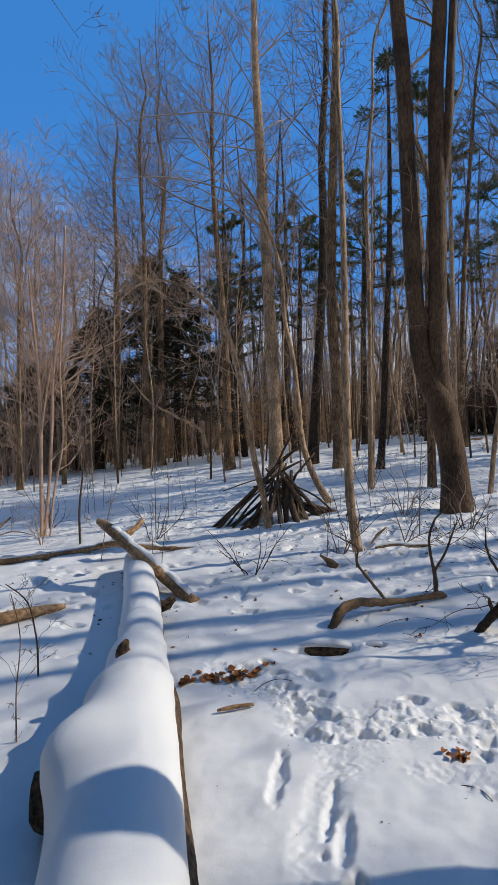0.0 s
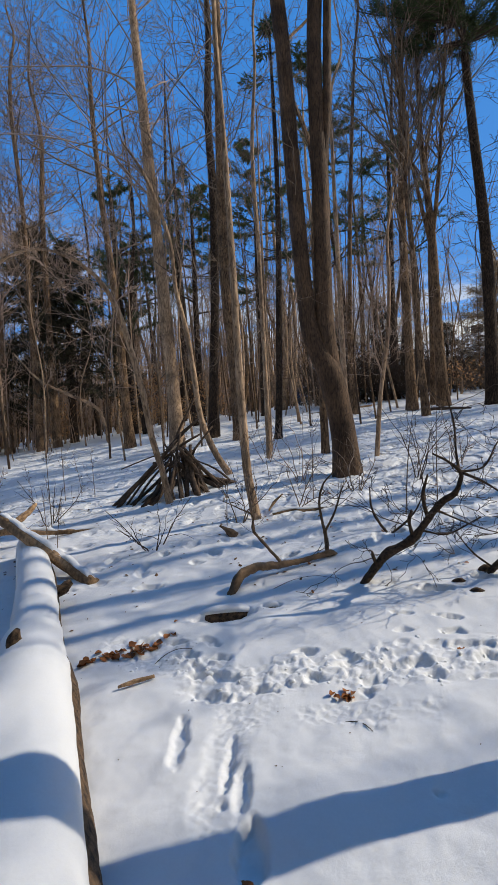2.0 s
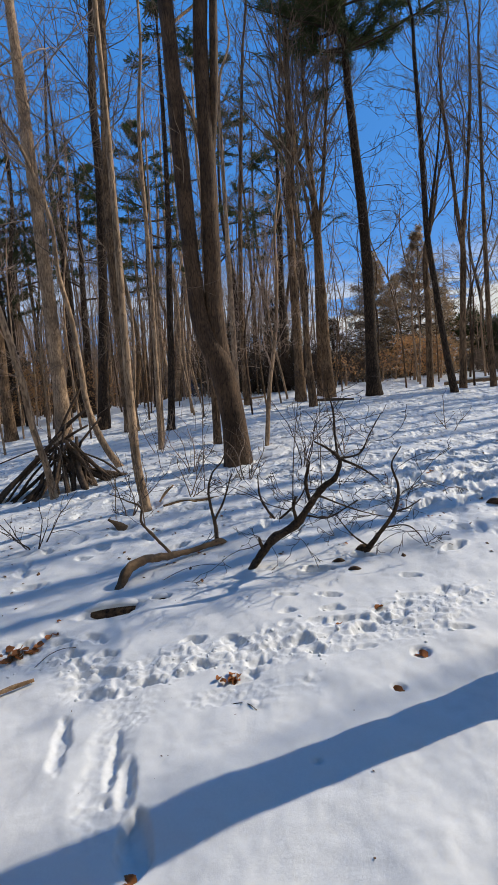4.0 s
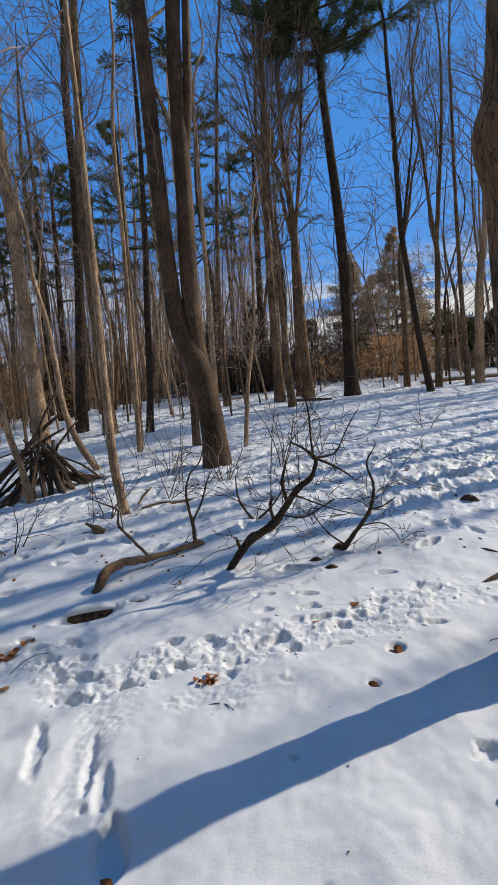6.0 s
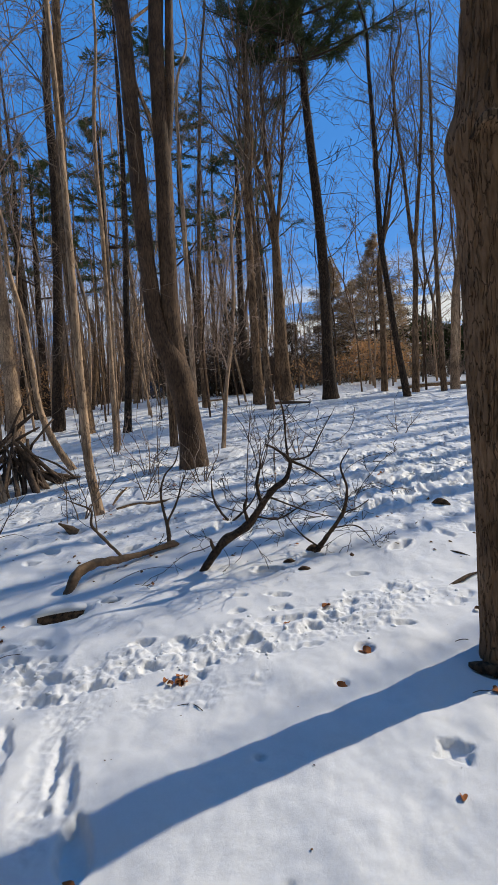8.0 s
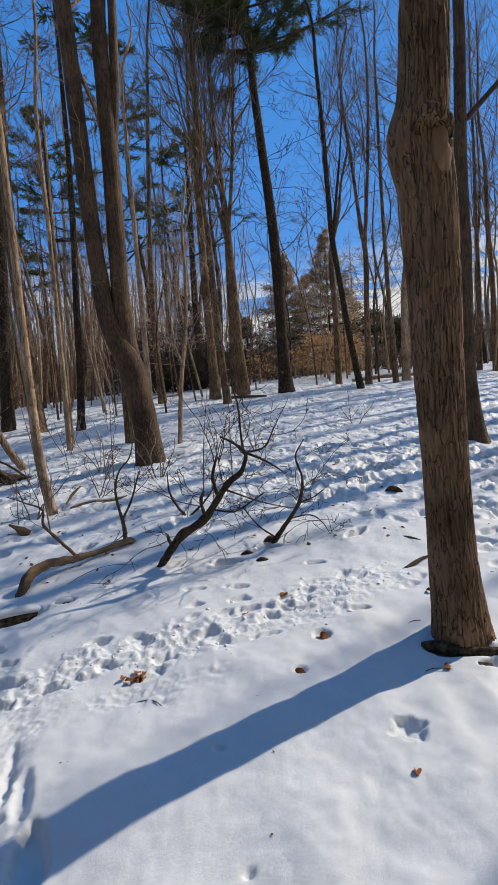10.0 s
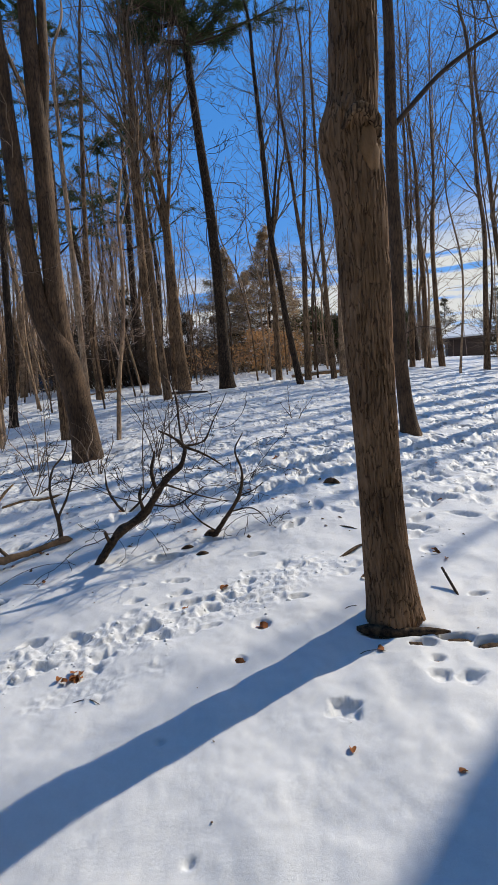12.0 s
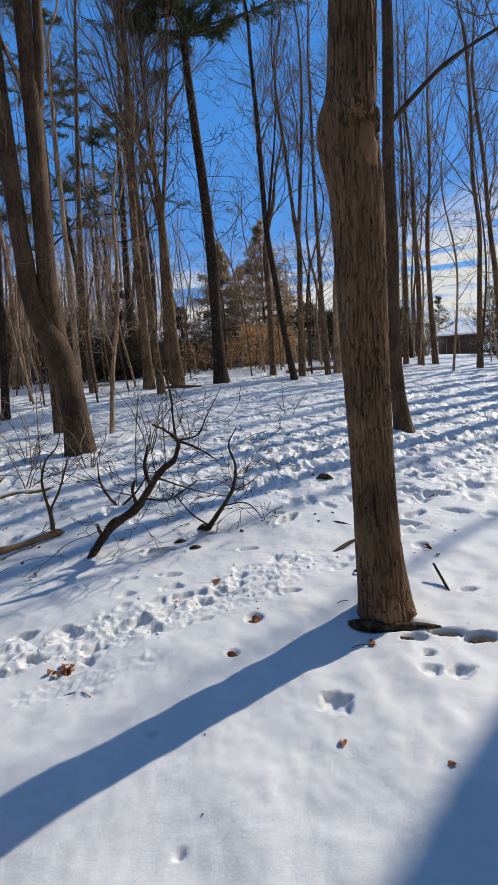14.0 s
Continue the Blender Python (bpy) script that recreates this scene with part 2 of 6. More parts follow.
def joined(geos):
    verts, faces, n = [], [], 0
    for v, f in geos:
        if len(v) == 0:
            continue
        verts.append(np.asarray(v, float))
        faces.append(np.asarray(f, int) + n)
        n += len(v)
    return np.concatenate(verts), np.concatenate(faces)


def unit(a):
    return a / np.maximum(np.linalg.norm(a, axis=-1, keepdims=True), 1e-9)


def tubes(P, R, k):
    """Many tapering tubes at once: centre lines P (b, n, 3), radii R (b, n), k sides."""
    b, n = P.shape[:2]
    T = unit(np.gradient(P, axis=1))
    mean = np.abs(T.mean(1))
    ref = np.eye(3)[mean.argmin(-1)][:, None, :]
    U = unit(np.cross(T, ref))
    W = np.cross(T, U)
    a = np.arange(k) * 2 * np.pi / k
    V = P[:, :, None] + R[:, :, None, None] * (np.cos(a)[:, None] * U[:, :, None] + np.sin(a)[:, None] * W[:, :, None])
    i = (np.arange(b)[:, None, None] * n + np.arange(n - 1)[None, :, None]) * k
    j, l = np.arange(k)[None, None], (np.arange(k) + 1)[None, None] % k
    F = np.stack([i + j, i + l, i + k + l, i + k + j], -1)
    return V.reshape(-1, 3), F.reshape(-1, 4)


def curve(points, count):
    """A smooth line through (x, y, z, r) points: places and radii."""
    p = np.array(points, float)
    s = np.r_[0, np.cumsum(np.linalg.norm(np.diff(p[:, :3], axis=0), axis=1))]
    m = np.gradient(p, s, axis=0)
    q = np.linspace(0, s[-1], count)
    i = np.clip(np.searchsorted(s, q, "right") - 1, 0, len(s) - 2)
    h = (s[i + 1] - s[i])[:, None]
    u = ((q - s[i]) / (s[i + 1] - s[i]))[:, None]
    out = (2 * u**3 - 3 * u**2 + 1) * p[i] + (u**3 - 2 * u**2 + u) * h * m[i] + (3 * u**2 - 2 * u**3) * p[i + 1] + (u**3 - u**2) * h * m[i + 1]
    return out[:, :3], np.maximum(out[:, 3], 0.002)


def limb(points, sides=10, step=0.12, lumps=0.06, furrow=0.0, flare=0.0, seed=0, cap=True, knobs=()):
    """A woody stem through (x, y, z, r) points, with uneven girth, furrows and closed ends."""
    length = sum((Vector(a[:3]) - Vector(b[:3])).length for a, b in zip(points, points[1:]))
    count = max(4, int(length / step) + 1)
    P, R = curve(points, count)
    V, F = tubes(P[None], np.ones((1, count)), sides)
    C = np.repeat(P, sides, 0)
    N = V - C
    run = np.repeat(np.linspace(0, length, count), sides)
    rad = np.repeat(R, sides)
    ang = np.tile(np.arange(sides) * 2 * math.pi / sides, count)
    for i in range(len(V)):
        a, s, r = ang[i], run[i], rad[i]
        g = 1 + lumps * noise.noise((math.cos(a) * 1.3 + seed, math.sin(a) * 1.3, s * 2.2 / max(r * 8, 0.5)))
        if r < 0.07:
            g += 1.2 * lumps * noise.noise((math.cos(a) * 1.4 + seed, math.sin(a) * 1.4, s * 19))
        if furrow:
            w = noise.noise((math.cos(a) * 7 + seed, math.sin(a) * 7, s * 4.2)) + 0.55 * noise.noise((math.cos(a) * 16, math.sin(a) * 16 + seed, s * 13))
            g -= furrow * (1 - min(abs(w) * 3.4, 1)) ** 0.8 / r
        if flare:
            g += flare * math.exp(-s / (r * 1.1)) * (1 + 0.55 * math.cos(5 * a + seed) + 0.3 * math.cos(3 * a + 2 * seed))
        rad[i] = r * g
    for az, z, out, wide, tall in knobs:
        off = (np.degrees(np.arctan2(N[:, 1], N[:, 0])) - az + 180) % 360 - 180
        rad += out * np.exp(-((off / wide) ** 2)) * np.exp(-(((C[:, 2] - z) / tall) ** 2))
    V = C + N * rad[:, None]
    faces = F.tolist()
    if cap:
        n = len(V)
        V = np.r_[V, [P[0]], [P[-1]]]
        for j in range(sides):
            faces.append([n, (j + 1) % sides, j])
            e = (count - 1) * sides
            faces.append([n + 1, e + j, e + (j + 1) % sides])
    return V, faces


def grow(rng, start, way, length, radius, n, lift, wander):
    """Branches from their starts, bending upwards (lift) and wandering."""
    b = len(start)
    P, d = np.zeros((b, n, 3)), unit(way)
    P[:, 0] = start
    for i in range(1, n):
        d = unit(d + np.array([0, 0, lift / n]) + rng.normal(0, wander, (b, 3)))
        P[:, i] = P[:, i - 1] + d * (length / (n - 1))[:, None]
    R = radius[:, None] * np.linspace(1, 0.35, n)[None]
    return P, R


def sprouts(rng, P, R, per, lo, hi, angle, share, taper):
    """Where and how side shoots leave the branches P, R: starts, ways, lengths, radii."""
    b, n = P.shape[:2]
    own = np.repeat(np.arange(b), per)
    s = rng.uniform(lo, hi, len(own)) * (n - 1)
    i = np.minimum(s.astype(int), n - 2)
    u = (s - i)[:, None]
    start = P[own, i] * (1 - u) + P[own, i + 1] * u
    t = unit(P[own, i + 1] - P[own, i])
    side = unit(np.cross(t, rng.normal(size=(len(own), 3))))
    a = np.radians(rng.normal(angle, 9, len(own)))[:, None]
    way = t * np.cos(a) + side * np.sin(a)
    full = np.linalg.norm(np.diff(P, axis=1), axis=-1).sum(1)[own]
    length = full * rng.uniform(*share, len(own)) * (1.15 - 0.6 * s / (n - 1))
    radius = (R[own, i]) * taper
    return start, way, length, radius


def crown(rng, P, R, low, limbs, reach, subs=5, twigs=5, rise=50, least=0.004, lift=0.4, wild=2.0):
    """Bare limbs, branches and twigs for a stem with centre line P, R; low: height on the stem from which limbs leave."""
    n = len(P)
    s = rng.uniform(low, 0.98, limbs) * (n - 1)
    i = np.minimum(s.astype(int), n - 2)
    u = (s - i)[:, None]
    start = P[i] * (1 - u) + P[i + 1] * u
    az = rng.uniform(0, 2 * np.pi, limbs)
    el = np.radians(rng.normal(rise, 12, limbs))
    way = np.stack([np.cos(az) * np.cos(el), np.sin(az) * np.cos(el), np.sin(el)], -1)
    f = s / (n - 1)
    length = reach * (1.1 - 0.65 * (f - low) / (1.001 - low)) * rng.uniform(0.55, 1.1, limbs)
    radius = np.maximum(np.minimum(R[i] * 0.45, length * 0.006), least)
    P1, R1 = grow(rng, start, way, length, radius, 8, lift, 0.10 * wild)
    geos = [tubes(P1, np.maximum(R1, least), 4)]
    st, wy, ln, ra = sprouts(rng, P1, R1, subs, 0.2, 0.98, 42, (0.3, 0.6), 0.6)
    P2, R2 = grow(rng, st, wy, ln, ra, 6, lift * 0.7, 0.13 * wild)
    geos.append(tubes(P2, np.maximum(R2, least), 3))
    if twigs:
        st, wy, ln, ra = sprouts(rng, P2, R2, twigs, 0.15, 1.0, 40, (0.3, 0.65), 0.6)
        P3, R3 = grow(rng, st, wy, ln, ra, 3, lift * 0.5, 0.2)
        geos.append(tubes(P3, np.maximum(R3, least), 3))
        if twigs >= 5:
            st, wy, ln, ra = sprouts(rng, P3, R3, 2, 0.2, 1.0, 38, (0.4, 0.8), 0.7)
            P4, R4 = grow(rng, st, wy, ln, ra, 3, 0.2, 0.15)
            geos.append(tubes(P4, np.maximum(R4, least * 0.9), 3))
    return joined(geos)


# ---- ground ----
RISE = (-0.1279, -0.0004, 0.1119, 0.0037, 0.0193, -0.0069)


def slope(x, y):
    """The lie of the land: a bank that rises away from the path and levels out."""
    x, y = np.asarray(x, float), np.asarray(y, float)
    c = 1 / (1 + np.hypot(x, y) / 14)
    X, Y = x * c, y * c
    return RISE[0] + RISE[1] * X + RISE[2] * Y + RISE[3] * X * Y + RISE[4] * Y * Y + RISE[5] * X * X


def top(x, y):
    return float(slope(x, y))


def steps(a, b, step, widen, ratio, end):
    """Coordinates from a past b to end: steps that widen slowly up to b, then ever faster."""
    out, way = [a], 1 if b > a else -1
    while (out[-1] - b) * way < 0:
        out.append(out[-1] + way * (step + widen * abs(out[-1] - a)))
    s = abs(out[-1] - out[-2])
    while (out[-1] - end) * way < 0:
        s *= ratio
        out.append(out[-1] + way * s)
    return np.array(out)


def near_line(X, Y, line):
    """Distance of each place from a bent line."""
    d = np.full(X.shape, 1e9)
    for (ax, ay), (bx, by) in zip(line, line[1:]):
        vx, vy = bx - ax, by - ay
        t = np.clip(((X - ax) * vx + (Y - ay) * vy) / (vx * vx + vy * vy), 0, 1)
        d = np.minimum(d, np.hypot(X - ax - t * vx, Y - ay - t * vy))
    return d


def soft(d, a, b):
    t = np.clip((d - a) / (b - a), 0, 1)
    return 1 - t * t * (3 - 2 * t)


def dice(i, j, seed):
    """An even random number for each cell of a grid."""
    h = (i.astype(np.int64) * 374761393 + j.astype(np.int64) * 668265263 + int(seed * 1000) * 974711) & 0x7FFFFFFF
    h = ((h ^ (h >> 13)) * 1274126177) & 0x7FFFFFFF
    return ((h ^ (h >> 16)) & 0xFFFFF) / 0xFFFFF


def bumps(X, Y, scale, seed):
    """Smooth gradient noise over the plan, about -0.5 to 0.5."""
    c, s = math.cos(seed), math.sin(seed)
    x, y = (X * c - Y * s) * scale + seed * 17, (X * s + Y * c) * scale - seed * 9
    i, j = np.floor(x), np.floor(y)
    u, v = x - i, y - j
    total = 0
    fu, fv = u * u * u * (u * (u * 6 - 15) + 10), v * v * v * (v * (v * 6 - 15) + 10)
    for di, wu in ((0, 1 - fu), (1, fu)):
        for dj, wv in ((0, 1 - fv), (1, fv)):
            turn = 2 * np.pi * dice(i + di, j + dj, seed)
            total = total + wu * wv * (np.cos(turn) * (u - di) + np.sin(turn) * (v - dj))
    return total * 0.8


def clumps(x, y, size, seed):
    """Which lump a place belongs to (a random number) and how far it is from the lump's edge, 0 to about 1."""
    x, y = x / size, y / size
    i, j = np.floor(x), np.floor(y)
    best, second, pick = np.full(x.shape, 9.0), np.full(x.shape, 9.0), np.zeros(x.shape)
    for di in (-1, 0, 1):
        for dj in (-1, 0, 1):
            d = np.hypot(i + di + dice(i + di, j + dj, seed) - x, j + dj + dice(i + di, j + dj, seed + 7) - y)
            closer = d < best
            second = np.where(closer, best, np.minimum(second, d))
            pick = np.where(closer, dice(i + di, j + dj, seed + 3), pick)
            best = np.where(closer, d, best)
    return pick, second - best


def press(x, y, turn, length, width, depth, rim=0.012, sharp=0.25, torn=1.0):
    """A print pushed into the snow, with a crumbly rim."""
    q = length * 1.3
    i, j = np.searchsorted(XS, (x - q, x + q))
    k, l = np.searchsorted(YS, (y - q, y + q))
    X, Y, Z, ragged = GX[k:l, i:j], GY[k:l, i:j], GZ[k:l, i:j], torn * RAGGED[k:l, i:j]
    c, s = math.cos(turn), math.sin(turn)
    u, v = (X - x) * c + (Y - y) * s, -(X - x) * s + (Y - y) * c
    d = np.sqrt((u / (length / 2)) ** 2 + (v / (width / 2)) ** 2) + ragged
    inside = soft(d, 0.95 - 2 * sharp, 0.95 + sharp)
    np.minimum(Z, BASE[k:l, i:j] - depth * inside * (1 + torn * RUBBLE[k:l, i:j]), out=Z, where=inside > 0.02)
    Z += rim * np.exp(-(((d - 1.3) / 0.22) ** 2)) * (0.5 + 3 * np.abs(RUBBLE[k:l, i:j]))


XS = np.concatenate([steps(-2.2, -10.0, 0.011, 0.012, 1.09, -3000)[::-1], np.arange(-2.2 + 0.011, 0.3, 0.011), steps(0.3, 6.5, 0.011, 0.009, 1.09, 3000)])
YS = np.concatenate([steps(1.45, 1.1, 0.011, 0.05, 1.2, -3000)[::-1], np.arange(1.45 + 0.011, 3.5, 0.011), steps(3.5, 14.0, 0.011, 0.0085, 1.09, 3000)])
GX, GY = np.meshgrid(XS, YS)
GZ = slope(GX, GY)
RAGGED = 0.7 * bumps(GX, GY, 9.0, 6.6) + 0.6 * bumps(GX, GY, 20.0, 2.6) + 0.25 * bumps(GX, GY, 36.0, 1.2)
RUBBLE = 0.6 * bumps(GX, GY, 15.0, 8.1) + 0.4 * bumps(GX, GY, 26.0, 5.3)
BASE = GZ.copy()


def snow_ground():
    X, Y, Z = GX, GY, GZ
    near = soft(np.hypot(X, Y), 25, 60)
    Z += near * (0.045 * bumps(X, Y, 0.9, 3.1) + 0.03 * bumps(X, Y, 2.3, 7.7) + 0.019 * bumps(X, Y, 4.6, 2.7) + 0.006 * bumps(X, Y, 9.0, 12.7) + 0.003 * bumps(X, Y, 19.0, 11.7))
    Z += 0.042 * np.exp(-(((X + 0.55) / 0.5) ** 2) - ((Y - 1.85) / 0.4) ** 2) - 0.012 * np.exp(-(((X - 0.35) / 0.35) ** 2) - ((Y - 2.5) / 0.3) ** 2)
    open_side = soft(-X, -0.6, 0.5) * soft(Y, 3.4, 5.0)     # wind-worn hummocks round the maple
    Z += open_side * (0.010 * bumps(X, Y, 5.2, 6.1) + 0.009 * np.abs(bumps(X, Y, 3.4, 9.4)) + 0.006 * bumps(X, Y, 10.5, 4.7) + 0.002 * bumps(X, Y, 24.0, 8.8))
    rough = near * soft(-(Y - 0.25 * np.abs(X + 0.6)), -6.5, -3.6)
    Z += rough * (0.045 * bumps(X, Y, 1.5, 1.7) + 0.025 * np.abs(bumps(X, Y, 3.6, 5.0)) + 0.02 * bumps(X, Y, 7.0, 8.0) + 0.018 * bumps(X, Y, 15.0, 3.3))
    # The trodden track: crust broken into tilted lumps, with crumbled snow between them.
    core = near_line(X, Y, TRACK) + 0.22 * bumps(X, Y, 2.6, 4.0)
    track = soft(core, 0.08, 0.24) * soft(X, 0.3, 1.1)
    track = np.maximum(track, 0.8 * soft(near_line(X, Y, ((-1.0, 2.36), (-0.7, 2.44), (-0.48, 2.54))) + 0.16 * bumps(X, Y, 5.0, 3.6), 0.02, 0.11))
    spot = track > 0.01
    tx, ty = X[spot], Y[spot]
    for size, high, seed in ((0.15, 0.018, 1), (0.075, 0.017, 2), (0.036, 0.011, 3)):
        pick, edge = clumps(tx + 0.04 * bumps(tx, ty, 17.0, seed), ty + 0.04 * bumps(tx, ty, 19.0, seed + 4), size, seed)
        Z[spot] += track[spot] * high * (pick**1.5 * (1 - soft(edge, 0.0, 0.12)) - 0.4)
    Z[spot] += track[spot] * (0.007 * bumps(tx, ty, 40.0, 1.4) + 0.012 * bumps(tx, ty, 9.0, 4.4))
    drag = soft(near_line(X, Y, ((-1.36, 2.24), (-1.12, 1.66))) + 0.1 * bumps(X, Y, 6.0, 2.2), 0.05, 0.14) + soft(near_line(X, Y, ((-1.3, 2.5), (-1.3, 2.25))) + 0.1 * bumps(X, Y, 6.0, 2.2), 0.05, 0.16)
    spot = drag > 0.01
    tx, ty = X[spot], Y[spot]
    Z[spot] += drag[spot] * (0.012 * np.abs(bumps(tx, ty, 26.0, 3.3)) + 0.008 * bumps(tx, ty, 50.0, 1.9) - 0.006)
    lumps = bumps(X, Y, 6.0, 9.2)
    trodden = soft(near_line(X, Y, TRODDEN) + 0.8 * bumps(X, Y, 0.8, 2.0), 0.4, 1.1)
    Z += trodden * (0.03 * lumps + 0.02 * bumps(X, Y, 15.0, 2.0))
    BASE[:] = Z
    rng = np.random.default_rng(5)
    for line, count, spread, depth in ((TRODDEN, 460, 0.8, 0.06), (TRACK, 34, 0.13, 0.03)):
        for _ in range(count):
            i = rng.integers(len(line) - 1)
            t = rng.uniform()
            x = line[i][0] * (1 - t) + line[i + 1][0] * t + rng.normal(0, spread)
            y = line[i][1] * (1 - t) + line[i + 1][1] * t + rng.normal(0, spread)
            way = math.atan2(line[i + 1][1] - line[i][1], line[i + 1][0] - line[i][0])
            if line is TRACK:
                press(x, y, way + rng.normal(0, 0.3), rng.uniform(0.1, 0.22), rng.uniform(0.05, 0.09), depth * rng.uniform(0.4, 1.0), 0.002, 0.2, 1.2)
            else:
                press(x, y, way + rng.normal(0, 0.5), rng.uniform(0.16, 0.3), rng.uniform(0.08, 0.13), depth * rng.uniform(0.5, 1.2), 0.012, 0.2, 0.7)
    for print_shape in PRINTS:
        press(*print_shape)
    for _ in range(700):     # dents and old prints all over the wood floor
        a, r = radians(rng.uniform(-30, 62)), rng.uniform(4.4, 16)
        press(-r * math.sin(a), r * math.cos(a), rng.uniform(0, 3.14), rng.uniform(0.1, 0.28), rng.uniform(0.07, 0.13), rng.uniform(0.015, 0.05), 0.005, 0.22, 0.7)
    for x, y, w in ((-2.16, 7.34, 0.9), (-2.72, 5.4, 0.3)):
        Z -= 0.05 * soft(np.hypot(X - x, Y - y), w * 0.3, w * 0.6)
    n, m = len(XS), len(YS)
    V = np.stack([X.ravel(), Y.ravel(), Z.ravel()], -1)
    i = (np.arange(m - 1)[:, None] * n + np.arange(n - 1)[None]).ravel()
    F = np.stack([i, i + 1, i + n + 1, i + n], -1)
    ob = part("ground", (V, F), SNOW_GROUND)
    return tagged(ob, "rolling snow-covered woodland ground with footprints and a trodden track", "snow", kind="structure")


TRACK = ((-2.4, 2.6), (-1.9, 2.62), (-1.5, 2.52), (-1.1, 2.68), (-0.75, 2.8), (-0.4, 2.94), (-0.05, 3.1), (0.36, 3.44), (1.04, 3.6), (1.7, 3.9))
TRODDEN = ((0.2, 5.6), (1.3, 6.4), (2.6, 5.4), (4.5, 7.5), (3.0, 9.5), (6.5, 12.0))
# x, y, turn, length, width, depth, rim, sharpness, raggedness
PRINTS = (
    # the two dragged steps beside the fallen trunk and the boot print after them
    (-1.545, 2.03, 2.02, 0.37, 0.085, 0.028, 0.0, 0.2, 0.7), (-1.27, 1.94, 1.9, 0.62, 0.2, 0.012, 0.001, 0.2, 0.5),
    (-1.23, 1.95, 1.93, 0.44, 0.06, 0.03, 0.0, 0.2, 0.9), (-1.11, 1.85, 2.0, 0.3, 0.08, 0.03, 0.0, 0.2, 0.7), (-0.96, 1.63, 2.0, 0.27, 0.14, 0.06, 0.0, 0.13, 0.4),
    # prints along the track
    (-1.94, 2.67, 0.2, 0.2, 0.09, 0.032, 0.003, 0.18, 1.25), (-1.67, 2.71, 0.1, 0.15, 0.09, 0.034, 0.003, 0.18, 1.25), (-1.74, 2.52, 0.2, 0.13, 0.08, 0.04, 0.004, 0.18, 1.25),
    (-1.57, 2.53, 0.1, 0.15, 0.08, 0.032, 0.002, 0.18, 1.25), (-1.55, 2.36, 0.1, 0.26, 0.08, 0.028, 0.002, 0.18, 1.25), (-1.04, 2.62, 0.15, 0.15, 0.08, 0.032, 0.002, 0.18, 1.25),
    (-1.19, 2.89, 0.25, 0.15, 0.08, 0.035, 0.005, 0.18, 1.25), (-0.58, 2.87, 0.35, 0.26, 0.09, 0.032, 0.003, 0.18, 1.25), (-0.19, 3.05, 0.35, 0.15, 0.10, 0.034, 0.003, 0.18, 1.25),
    (-0.05, 3.16, 0.35, 0.2, 0.08, 0.032, 0.002, 0.18, 1.25), (-0.43, 3.44, 0.2, 0.17, 0.08, 0.032, 0.0, 0.22, 1.2), (-0.72, 3.42, 0.2, 0.12, 0.055, 0.026, 0.0, 0.22, 1.2),
    (-0.41, 3.25, 0.3, 0.14, 0.07, 0.026, 0.0, 0.22, 1.3), (-0.67, 3.21, 0.2, 0.15, 0.07, 0.026, 0.0, 0.22, 1.3),
    # round the maple's foot
    (0.44, 2.19, 0.1, 0.165, 0.125, 0.036, 0.0, 0.16, 1.2), (0.94, 2.36, 0.5, 0.12, 0.10, 0.032, 0.0, 0.17, 1.3), (1.06, 2.33, 0.3, 0.14, 0.11, 0.032, 0.0, 0.17, 1.3), (0.965, 2.48, 0.6, 0.07, 0.05, 0.03, 0.0, 0.15, 1.0),
    (0.93, 2.6, 0.1, 0.15, 0.07, 0.045, 0.003, 0.15, 0.4), (1.12, 2.64, 0.0, 0.2, 0.08, 0.05, 0.003, 0.15, 0.4), (1.28, 2.58, -0.1, 0.2, 0.08, 0.05, 0.003, 0.15, 0.4), (0.85, 2.72, -0.05, 0.44, 0.13, 0.04, 0.0, 0.2, 0.3),
    # melted hollows under single leaves
    (0.11, 2.85, 0.15, 0.11, 0.085, 0.024, 0.0, 0.15, 0.25), (-0.01, 2.57, 0.1, 0.075, 0.06, 0.02, 0.0, 0.15, 0.25), (-0.35, 2.06, 0.0, 0.05, 0.04, 0.02, 0.0, 0.2, 0.3), (-0.18, 1.58, 0.4, 0.045, 0.035, 0.018, 0.0, 0.2, 0.3),
    (-1.92, 3.17, 0.5, 0.46, 0.15, 0.06, 0.004, 0.15, 0.4), (-1.63, 3.36, 0.4, 0.15, 0.09, 0.05, 0.003, 0.15, 0.4), (-2.7, 4.8, 0.4, 0.25, 0.15, 0.05, 0.004, 0.2, 0.4),
    (1.42, 3.05, 0.2, 0.12, 0.06, 0.035, 0.002, 0.15, 0.5), (0.35, 3.1, 0.2, 0.13, 0.06, 0.03, 0.003, 0.15, 0.5), (0.1, 3.75, 0.1, 0.15, 0.07, 0.03, 0.003, 0.15, 0.5),
    (0.55, 4.6, 0.1, 0.2, 0.08, 0.03, 0.003, 0.15, 0.5), (-0.25, 4.05, 0.1, 0.2, 0.1, 0.05, 0.003, 0.15, 0.5), (0.36, 4.3, 0.1, 0.12, 0.06, 0.03, 0.003, 0.15, 0.5),
)
snow_ground()


